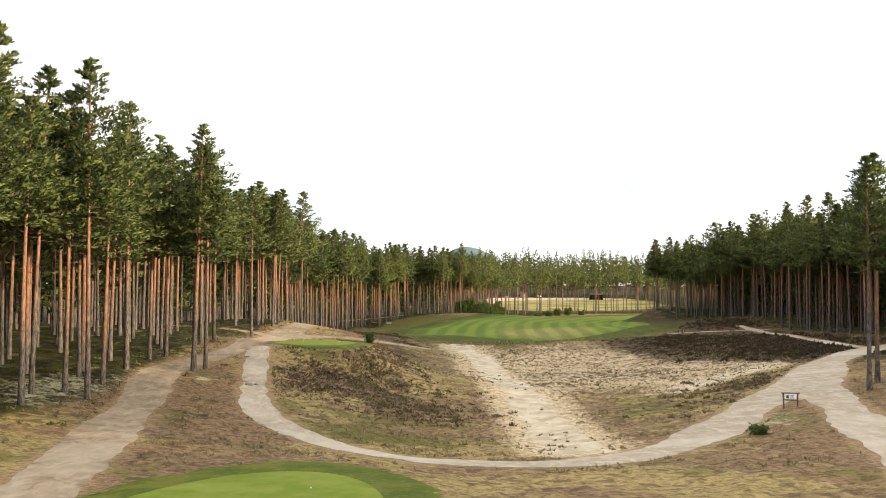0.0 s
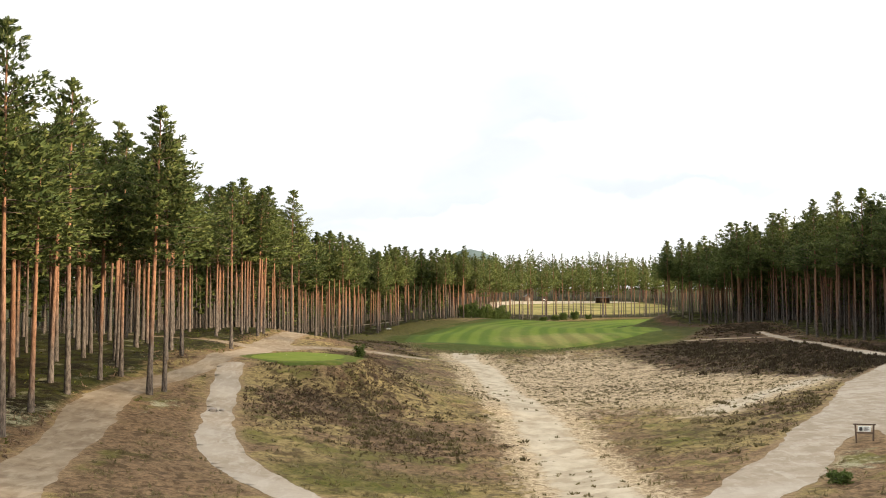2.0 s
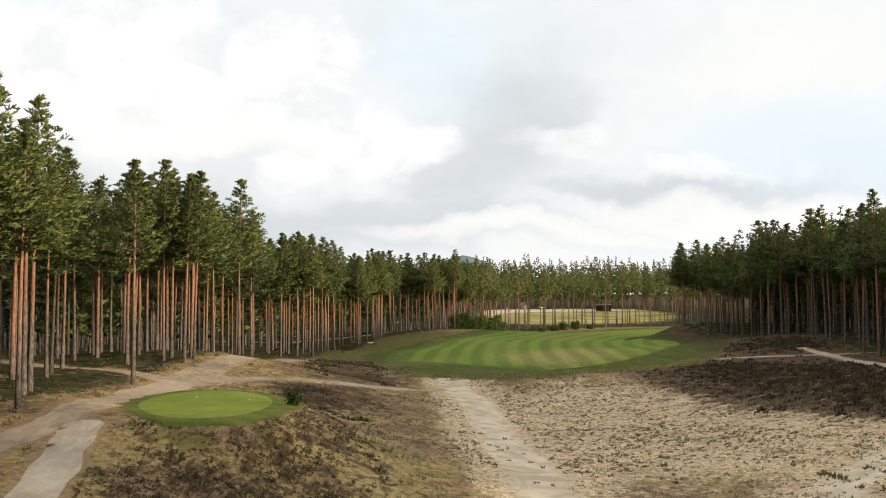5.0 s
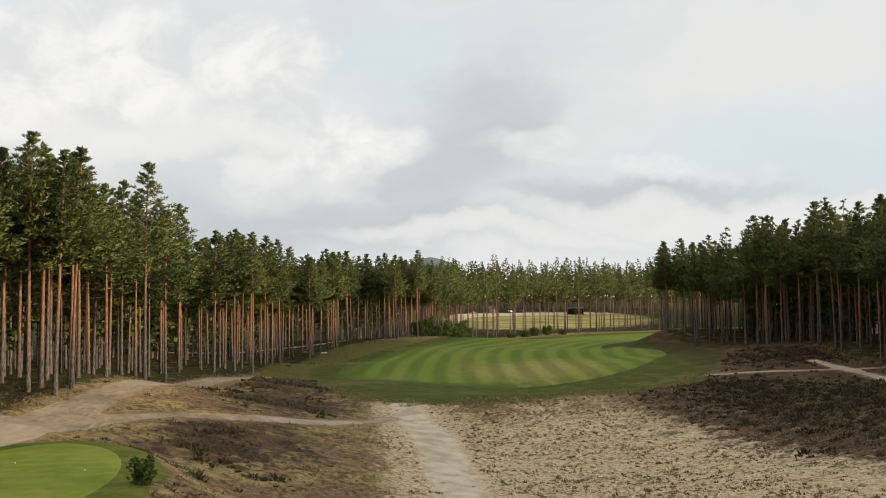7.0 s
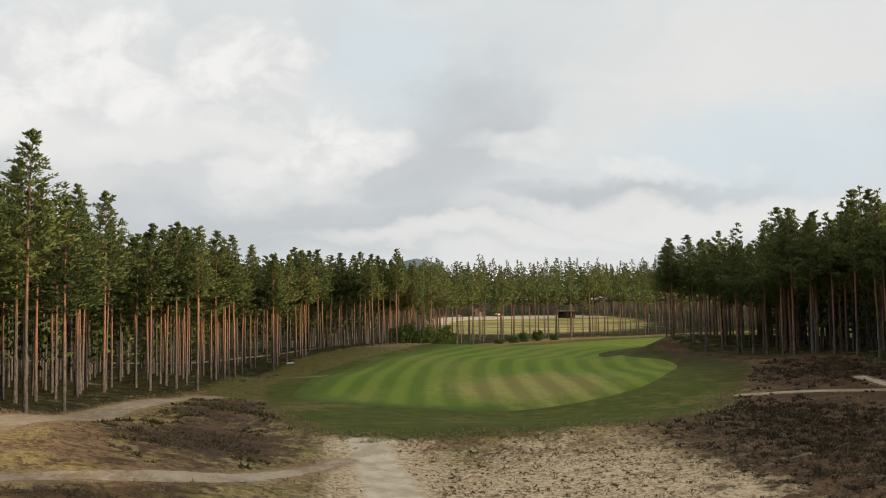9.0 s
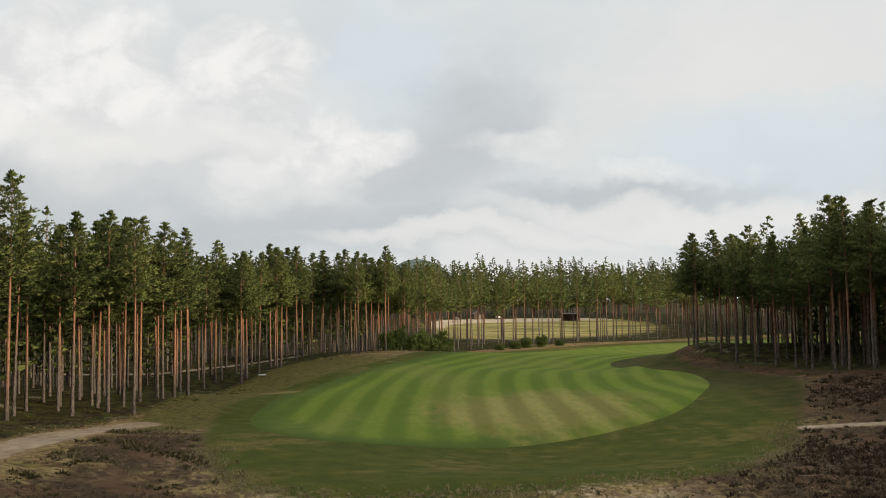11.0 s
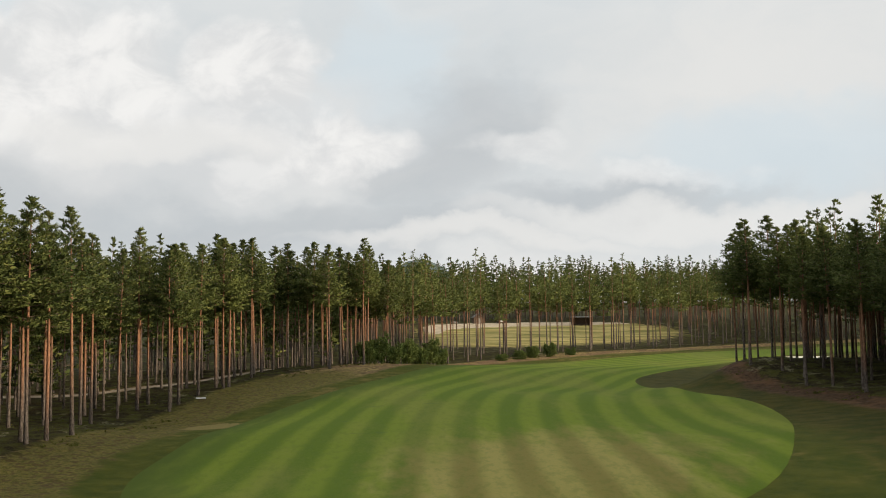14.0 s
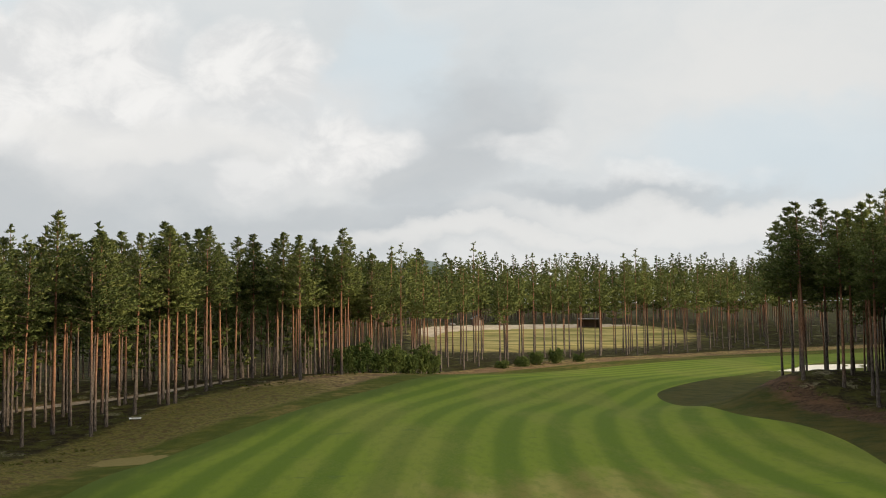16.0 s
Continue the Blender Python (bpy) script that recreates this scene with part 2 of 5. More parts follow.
def fairway_material():
    m, k, bsdf, _ = material("mown_fairway")
    p = where(k)
    long_ = k.vec("MULTIPLY", p, (1.0, 0.28, 1.0))
    fine, mid, wide = k.noise(p, 5.0, 4, 0.65), k.noise(long_, 0.6, 4, 0.6), k.noise(long_, 0.12, 4, 0.6)
    wave = k.math("ADD", k.attr("across"), k.math("MULTIPLY", mid, 0.35))
    stripe = k.step(k.math("SINE", k.math("MULTIPLY", wave, math.pi / 1.95)), -0.8, 0.8)
    turf = k.mix(stripe, (0.054, 0.082, 0.0055), (0.090, 0.116, 0.0100))
    turf = k.mix(k.math("MULTIPLY", k.step(k.math("ADD", k.attr("dry"), k.math("MULTIPLY", k.math("SUBTRACT", mid, 0.5), 1.1)), 0.35, 0.95), 0.75), turf, k.mix(stripe, (0.135, 0.100, 0.030), (0.200, 0.158, 0.052)))
    turf = k.mix(k.math("MULTIPLY", k.step(k.math("ADD", wide, k.math("MULTIPLY", fine, 0.25)), 0.58, 0.76), 0.3), turf, (0.140, 0.124, 0.032))
    turf = k.mix(k.math("MULTIPLY", k.step(k.noise(k.vec("MULTIPLY", p, (0.35, 1.0, 1.0)), 0.5, 3, 0.6), 0.69, 0.73), 0.5), turf, (0.0430, 0.0645, 0.0172))
    turf = k.mix(k.math("MULTIPLY", k.step(k.noise(k.vec("MULTIPLY", p, (1.0, 0.35, 1.0)), 1.7, 5, 0.7), 0.47, 0.62), 0.28), turf, (0.044, 0.070, 0.010))
    turf = k.mix(k.math("MULTIPLY", k.step(fine, 0.42, 0.62), 0.16), turf, (0.095, 0.115, 0.030))
    rim = k.step(k.math("ADD", k.attr("rim"), k.math("MULTIPLY", k.math("SUBTRACT", mid, 0.5), 0.9)), 0.05, 0.85)
    turf = k.mix(rim, k.mix(mid, (0.034, 0.054, 0.007), (0.052, 0.068, 0.010)), turf)
    k.put(turf, bsdf.inputs["Base Color"])
    bump(k, bsdf, fine, 0.4, 0.03)
    return m


def tee_material():
    m, k, bsdf, _ = material("mown_tee_turf")
    p = where(k)
    fine, mid = k.noise(p, 6.0, 4, 0.65), k.noise(p, 0.7, 4, 0.6)
    turf = k.mix(k.step(mid, 0.35, 0.65), (0.086, 0.116, 0.0100), (0.128, 0.146, 0.022))
    turf = k.mix(k.math("MULTIPLY", k.step(fine, 0.4, 0.75), 0.4), turf, (0.115, 0.118, 0.034))
    k.put(turf, bsdf.inputs["Base Color"])
    bump(k, bsdf, fine, 0.3, 0.02)
    return m


def collar_material():
    m, k, bsdf, _ = material("tee_collar_grass")
    p = where(k)
    fine, mid = k.noise(p, 4.0, 5, 0.65), k.noise(p, 0.6, 4, 0.6)
    turf = k.mix(k.step(mid, 0.35, 0.65), (0.042, 0.058, 0.0065), (0.080, 0.082, 0.0130))
    turf = k.mix(k.math("MULTIPLY", k.step(fine, 0.5, 0.7), 0.5), turf, (0.120, 0.108, 0.038))
    k.put(turf, bsdf.inputs["Base Color"])
    bump(k, bsdf, fine, 0.7, 0.05)
    return m


def path_material(name, dark, light, pale, dirt):
    m, k, bsdf, _ = material(name)
    p = where(k)
    fine, mid, wide = k.noise(p, 5.0, 6, 0.7), k.noise(p, 0.9, 5, 0.6, 0.6), k.noise(p, 0.13, 3, 0.5)
    ruts = k.noise(k.vec("MULTIPLY", p, (1.6, 0.45, 1.0)), 1.3, 5, 0.65, 0.5)
    sand = k.mix(k.step(mid, 0.35, 0.65), dark, light)
    sand = k.mix(k.math("MULTIPLY", k.step(ruts, 0.46, 0.66), 0.6), sand, pale)
    sand = k.mix(k.math("MULTIPLY", k.step(ruts, 0.40, 0.30), 0.45), sand, dirt)
    sand = k.mix(k.math("MULTIPLY", k.step(wide, 0.5, 0.64), 0.5), sand, pale)
    sand = k.mix(k.math("MULTIPLY", k.step(fine, 0.54, 0.78), 0.35), sand, dirt)
    k.put(sand, bsdf.inputs["Base Color"])
    bump(k, bsdf, fine, 0.2, 0.02)
    return m


def bunker_material():
    m, k, bsdf, _ = material("white_bunker_sand")
    p = where(k)
    fine = k.noise(p, 3.0, 5, 0.6)
    k.put(k.mix(fine, (0.46, 0.41, 0.33), (0.60, 0.55, 0.46)), bsdf.inputs["Base Color"])
    bump(k, bsdf, fine, 0.4, 0.04)
    return m


def bark_material():
    m, k, bsdf, _ = material("pine_bark")
    rnd = k.add("ShaderNodeObjectInfo").outputs["Random"]
    p = where(k)
    plates = k.noise(k.vec("MULTIPLY", p, (1.0, 1.0, 0.3)), 9.0, 4, 0.7)
    blotch = k.noise(p, 1.1, 3, 0.6)
    low = k.mix(k.step(plates, 0.35, 0.65), (0.040, 0.033, 0.028), (0.120, 0.100, 0.085))
    high = k.mix(k.step(plates, 0.35, 0.7), (0.128, 0.066, 0.040), (0.262, 0.138, 0.083))
    h = k.math("ADD", k.attr("rise"), k.math("ADD", k.math("MULTIPLY", blotch, 4.0), k.math("MULTIPLY", rnd, 5.0)))
    k.put(k.mix(k.step(h, 6.5, 12.5), low, high), bsdf.inputs["Base Color"])
    bump(k, bsdf, plates, 0.8, 0.04)
    return m


def leaf_material(name, dark, light, tip, through=0.25):
    m, k, bsdf, out = material(name, 0.85, 0.05)
    p = where(k)
    rnd = k.add("ShaderNodeObjectInfo").outputs["Random"]
    isl = k.add("ShaderNodeNewGeometry").outputs["Random Per Island"]
    mid = k.noise(p, 0.35, 3, 0.6)
    c = k.mix(k.step(k.math("ADD", k.math("MULTIPLY", rnd, 0.5), mid), 0.4, 1.1), dark, light)
    c = k.mix(k.math("MULTIPLY", k.step(isl, 0.6, 1.0), 0.55), c, tip)
    k.put(c, bsdf.inputs["Base Color"])
    trans = k.add("ShaderNodeBsdfTranslucent")
    k.put(c, trans.inputs[0])
    mixer = k.add("ShaderNodeMixShader")
    mixer.inputs[0].default_value = through
    k.l.new(bsdf.outputs[0], mixer.inputs[1])
    k.l.new(trans.outputs[0], mixer.inputs[2])
    k.l.new(mixer.outputs[0], out.inputs[0])
    return m


def plain(name, a, b, scale, rough=0.8, spec=0.3, strength=0.3):
    m, k, bsdf, _ = material(name, rough, spec)
    p = where(k)
    f = k.noise(p, scale, 5, 0.65)
    k.put(k.mix(f, a, b), bsdf.inputs["Base Color"])
    bump(k, bsdf, f, strength, 0.02)
    return m


M_GROUND, M_FAIRWAY, M_TEE, M_COLLAR = ground_material(), fairway_material(), tee_material(), collar_material()
M_PATH = path_material("pale_sand_path", (0.215, 0.168, 0.118), (0.262, 0.210, 0.154), (0.340, 0.290, 0.230), (0.155, 0.115, 0.078))
M_DIRT = path_material("brown_dirt_track", (0.155, 0.111, 0.070), (0.215, 0.162, 0.107), (0.290, 0.232, 0.165), (0.100, 0.068, 0.042))
M_BUNKER, M_BARK = bunker_material(), bark_material()
M_NEEDLE = leaf_material("pine_needles", (0.040, 0.057, 0.019), (0.104, 0.124, 0.037), (0.195, 0.195, 0.068), 0.28)
M_TUFT = leaf_material("dull_heath_tufts", (0.045, 0.039, 0.018), (0.105, 0.083, 0.042), (0.14, 0.125, 0.05), 0.2)
# dark heather whose colour also carries the shade of the right wood
M_MOOR = leaf_material("shade_dark_moor_heather", (0.022, 0.016, 0.011), (0.060, 0.044, 0.028), (0.070, 0.062, 0.025), 0.2)
M_BUSH = leaf_material("bush_leaves", (0.038, 0.060, 0.017), (0.082, 0.108, 0.030), (0.14, 0.16, 0.05))
M_HEATHER = leaf_material("heather_sprigs", (0.078, 0.053, 0.035), (0.200, 0.138, 0.092), (0.20, 0.165, 0.075), 0.35)
M_STRAW = leaf_material("dry_grass_blades", (0.11, 0.088, 0.042), (0.23, 0.182, 0.096), (0.30, 0.24, 0.135), 0.2)
M_WITHERED = leaf_material("withered_tufts", (0.17, 0.13, 0.085), (0.30, 0.24, 0.165), (0.20, 0.18, 0.10), 0.3)
M_BILBERRY = leaf_material("bilberry_leaves", (0.036, 0.042, 0.010), (0.075, 0.082, 0.020), (0.12, 0.112, 0.036), 0.3)
M_DEADWOOD = plain("grey_dead_wood", (0.13, 0.11, 0.09), (0.26, 0.23, 0.2), 6.0)
M_LIMB = plain("brown_pine_limb", (0.042, 0.031, 0.022), (0.105, 0.072, 0.048), 6.0)
M_STAINED = plain("dark_stained_timber", (0.050, 0.032, 0.022), (0.105, 0.070, 0.048), 8.0)
M_PANEL = plain("white_sign_panel", (0.66, 0.66, 0.64), (0.76, 0.76, 0.74), 3.0, 0.4, 0.5, 0.05)
M_INK = plain("dark_print", (0.03, 0.03, 0.03), (0.06, 0.06, 0.06), 5.0)
M_STONE = plain("grey_stone", (0.13, 0.105, 0.085), (0.28, 0.235, 0.19), 5.0)
M_WHITE = plain("white_paint", (0.5, 0.5, 0.47), (0.64, 0.63, 0.6), 4.0, 0.5, 0.4, 0.1)
M_ROOF = plain("dark_roof_felt", (0.06, 0.055, 0.05), (0.11, 0.10, 0.09), 4.0)
M_HILL = plain("distant_wooded_hill", (0.046, 0.066, 0.060), (0.066, 0.088, 0.078), 0.02)

# ---- the lie of the land ----
KNOLLS_SOUTH = [(-15, 50, 12, -0.18), (3, 60, 14, -2.5), (10, 82, 14, -2.01), (17, 60, 7, 0.29), (30, 70, 16, 0.91), (-18, 80, 12, -0.16), (-10, 92, 7, 2.39), (-4, 82, 6, -0.51), (8, 112, 16, -3.04), (20, 132, 12, -2.01), (36, 135, 12, 0.02), (35, 157, 12, -0.87), (-9, 140, 9, -0.07), (-21, 142, 11, 1.73), (-20, 120, 14, 0.61), (0, 155, 12, -2.46), (20, 172, 12, -3.08), (38, 188, 12, -0.33), (-15, 200, 14, -1.3), (10, 200, 18, -1.68)]
KNOLLS_NORTH = [(-10, 240, 12, -1.47), (20, 225, 16, -0.58), (42, 225, 12, -0.79), (53, 257, 5, 2.16), (60, 263, 8, 1.77), (74, 262, 11, 1.87), (62, 200, 16, 1.36), (-30, 255, 20, -2.2), (5, 300, 13, 0.88), (40, 270, 18, -1.96), (72, 290, 18, -1.86), (-45, 90, 30, 2.24), (-45, 180, 35, 0.02), (75, 130, 30, 1.93), (20, 390, 40, 0.74), (80, 380, 40, -1.47), (-10, 330, 20, -2.61), (40, 330, 20, -1.37), (0, 15, 25, -0.7), (90, 230, 25, 1.36), (-90, 150, 40, 2.34)]
LIP = 2.85


def sig(v):
    return 1.0 / (1.0 + np.exp(-np.clip(v, -40, 40)))


def knolls(x, y, table):
    z = 0.0
    for cx, cy, s, h in table:
        z = z + h * np.exp(-((x - cx) ** 2 + (y - cy) ** 2) / (2 * s * s))
    return z


def lip(x, y):
    """The steep bank from the sandy waste up to the fairway."""
    yl = 156 + 0.02 * (x - 14) ** 2 * 0.25 - 4 * sig((4 - x) / 3)
    return sig((y - yl) / 2.2) * sig((x + 2) / 4) * sig((34 - x) / 4) * np.exp(-np.maximum(y - yl, 0) / 30)


def smooth_ring(pts, n=6, closed=True):
    """Catmull-Rom through a few corner points."""
    p = np.array(pts, float)
    out = []
    c = len(p)
    for i in range(c if closed else c - 1):
        a, b, d, e = (p[(i + j) % c] if closed else p[min(max(i + j, 0), c - 1)] for j in (-1, 0, 1, 2))
        for s in range(n):
            t = s / n
            out.append(0.5 * (2 * b + (d - a) * t + (2 * a - 5 * b + 4 * d - e) * t * t + (3 * b - a - 3 * d + e) * t ** 3))
    if not closed:
        out.append(p[-1])
    return np.array(out)


def line_distance(x, y, line):
    """Distance to a polyline, the side (left is positive), and the run along it."""
    best = np.full(np.shape(x), 1e9)
    side = np.zeros(np.shape(x))
    for a, b in zip(line[:-1], line[1:]):
        d = b - a
        ll = max(float(d @ d), 1e-9)
        t = np.clip(((x - a[0]) * d[0] + (y - a[1]) * d[1]) / ll, 0, 1)
        q = np.hypot(x - a[0] - t * d[0], y - a[1] - t * d[1])
        turn = d[0] * (y - a[1]) - d[1] * (x - a[0])
        nearer = q < best
        best = np.where(nearer, q, best)
        side = np.where(nearer, np.sign(turn), side)
    return best, side


def ring_distance(x, y, ring):
    """Signed distance to a closed outline, negative inside."""
    loop = np.vstack([ring, ring[:1]])
    d, _ = line_distance(x, y, loop)
    inside = np.zeros(np.shape(x), bool)
    for a, b in zip(loop[:-1], loop[1:]):
        if a[1] == b[1]:
            continue
        cross = ((a[1] > y) != (b[1] > y)) & (x < (b[0] - a[0]) * (y - a[1]) / (b[1] - a[1]) + a[0])
        inside ^= cross
    return np.where(inside, -d, d)


def oval(cx, cy, rx, ry, turn):
    c, s = math.cos(radians(turn)), math.sin(radians(turn))
    a = np.linspace(0, 2 * math.pi, 40, endpoint=False)
    u, v = rx * np.cos(a), ry * np.sin(a)
    return np.stack([cx + c * u - s * v, cy + s * u + c * v], -1)


FAIRWAY = smooth_ring([(-7, 200), (-7, 215), (-5, 240), (2, 258), (10, 278), (20, 304), (30, 320), (44, 334), (66, 350), (95, 368), (120, 370), (118, 345), (90, 334),
                       (68, 314.5), (58.8, 306.5), (49.6, 293.5), (45, 283), (44, 266), (44, 250), (46, 239), (45, 226), (40, 209), (31, 190), (19, 182), (8, 178), (-1, 181)])
ROUGH = smooth_ring([(-11, 206), (-9.7, 226), (-9, 243), (-4.5, 255), (1.5, 267), (8, 285), (15, 304), (26, 324), (40, 341), (62, 358), (95, 380), (135, 384), (135, 330), (110, 306),
                     (80, 296), (64, 290), (53, 279), (49.5, 263), (49.5, 248), (51.5, 232), (51, 215), (47.5, 202), (42, 188), (37, 177), (28, 160), (18, 157), (8, 156), (1, 157), (-4, 165), (-8, 182)])
TEE_NEAR, TEE_NEAR_COLLAR = oval(-6.0, 28.0, 4.5, 9.7, -4), oval(-6.0, 28.2, 5.9, 12.4, -4)
TEE_FAR, TEE_FAR_COLLAR = oval(-12.2, 98.0, 3.9, 12.0, 12), oval(-12.0, 98.5, 5.2, 14.0, 12)
BUNKER = oval(81, 322, 10, 5.5, 12)
GREEN_Z = ((TEE_NEAR_COLLAR, 4.75), (TEE_FAR_COLLAR, 8.0))

TRACKS = [
    (2.5, [(-10.5, 14), (-12.8, 33), (-14, 40), (-15.4, 48), (-16.6, 55.6), (-17.9, 62.5), (-19, 68), (-19.4, 73), (-19, 78), (-17.8, 82), (-16.6, 87), (-17.2, 95), (-18.4, 106), (-18.6, 118)]),
    (3.2, [(-18.4, 106), (-18.6, 118), (-18.2, 134), (-18.2, 150), (-18.8, 168), (-17.4, 188), (-16.4, 197)]),
    (2.3, [(-18.5, 116), (-24, 120.5), (-32, 123.5), (-44, 140), (-60, 165)]),
    (2.1, [(-15.2, 85.5), (-14.8, 82.5), (-13.7, 76), (-12.5, 69.5), (-10.4, 61.5), (-6.6, 54), (-2, 47.6), (2.6, 44.8)]),
    (3.6, [(0, 45.8), (3, 44.6), (6.3, 45.5), (11.6, 51.4), (16.8, 60), (25.5, 76), (35.7, 95.8), (44, 107), (60, 118)]),
    (1.4, [(52, 182), (50.5, 165), (46.5, 140), (44.5, 122), (44.5, 108)]),
    (1.1, [(38.5, 178.5), (44, 176), (50, 171), (62, 165)]),
    (2.6, [(36, 97), (28.4, 77), (24.2, 66), (21.2, 53), (18.8, 43), (16.8, 35), (13.5, 22)]),
    (1.7, [(-17.5, 117), (-15, 124), (-11.5, 128), (-7, 132), (-2.3, 137), (1, 150)]),
    (2.0, [(-60, 262), (-42, 266), (-31, 269), (-25, 274), (-18, 279), (-11, 291), (-6, 312), (-4, 330)]),
]
TRACKS = [(w, smooth_ring(p, 5, False)) for w, p in TRACKS]
GULLY = smooth_ring([(2.5, 156), (3.6, 146), (5.2, 128), (6.3, 105), (6.7, 85), (6.8, 66), (6.8, 52)], 5, False)
BARE = smooth_ring([(19, 84), (25, 92), (34, 101)], 4, False)
LEFT_EDGE = smooth_ring([(-30, -60), (-25, 20), (-21, 50), (-20.2, 62), (-21.2, 71), (-21.2, 82), (-21.6, 105), (-22, 125), (-21, 145), (-21, 165), (-20, 190), (-18.5, 212), (-18, 235), (-15.5, 255),
                         (-11.5, 272), (-5, 284), (3, 297), (12, 312), (22, 330), (36, 347), (60, 366), (95, 390), (150, 398)], 4, False)
RIGHT_EDGE = smooth_ring([(34, -60), (34, 20), (36, 60), (44, 82), (56, 108), (52, 122), (51, 134), (51.5, 146), (54, 160), (57, 180), (59, 200), (56, 215), (56, 236), (52, 254), (56, 268), (75, 280), (140, 290)], 4, False)
CLEARING = smooth_ring([(20, 378), (18.5, 405), (20, 441), (48, 450), (74, 450), (85, 438), (90, 422), (78, 406), (54, 388), (36, 374)])
BANK = smooth_ring([(20.5, 416), (17, 441), (45, 454), (76, 453), (82, 446), (62, 440), (36, 433), (25, 427)])


def ground_z(x, y):
    x, y = np.asarray(x, float), np.asarray(y, float)
    z = 4.4 + 10.2 * sig((y - 215) / 85.0) + knolls(x, y, KNOLLS_SOUTH) + knolls(x, y, KNOLLS_NORTH) + LIP * lip(x, y) + 6.5 * sig((y - 425) / 16.0) + 9.0 * sig((y - 535) / 22.0)
    for ring, level in GREEN_Z:
        d = ring_distance(x, y, ring)
        flat = sig((0.9 - d) / 0.7)
        z = z * (1 - flat) + (level + 0.012 * (x - ring[:, 0].mean())) * flat
    d = ring_distance(x, y, BUNKER)
    z = z - 0.5 * sig((-0.4 - d) / 0.5)
    return z


def height(x, y):
    return float(ground_z(np.array([x]), np.array([y]))[0])


def left_wood(x, y):
    d, s = line_distance(x, y, LEFT_EDGE)
    return d * s  # positive inside the wood


def right_wood(x, y):
    d, s = line_distance(x, y, RIGHT_EDGE)
    return -d * s


def track_distance(x, y, some=None):
    best = np.full(np.shape(x), 1e9)
    for w, line in (TRACKS if some is None else some):
        best = np.minimum(best, line_distance(x, y, line)[0] - w / 2)
    return best


def spread(stretches, far, grow=1.22):
    """Grid lines: even steps over each stretch (from, to, step), then growing outwards."""
    lines = []
    for lo, hi, step in stretches:
        lines += list(np.arange(lo, hi - step / 2, step))
    lines.append(stretches[-1][1])
    for step, end, sign in ((stretches[0][2], lines[0], -1), (stretches[-1][2], lines[-1], 1)):
        while abs(end) < far:
            step *= grow
            end += sign * step
            lines.append(end)
    return np.array(sorted(lines))


def mesh_object(name, verts, faces, mat, smooth=True):
    me = bpy.data.meshes.new(name)
    me.from_pydata(verts, [], faces)
    me.materials.append(mat)
    if smooth:
        me.polygons.foreach_set("use_smooth", np.ones(len(me.polygons), bool))
    me.update()
    return new(name, me)


def attribute(ob, name, values):
    a = ob.data.attributes.new(name, "FLOAT", "POINT")
    a.data.foreach_set("value", np.asarray(values, np.float32).ravel())


def quads(ny, nx, offset=0):
    i = np.arange(ny - 1)[:, None] * nx + np.arange(nx - 1)[None, :] + offset
    return np.stack([i, i + 1, i + nx + 1, i + nx], -1).reshape(-1, 4)


def blob(x, y, cx, cy, rx, ry, turn=0.0):
    c, s = math.cos(radians(turn)), math.sin(radians(turn))
    u, v = (x - cx) * c + (y - cy) * s, -(x - cx) * s + (y - cy) * c
    return np.exp(-((u / rx) ** 2 + (v / ry) ** 2))


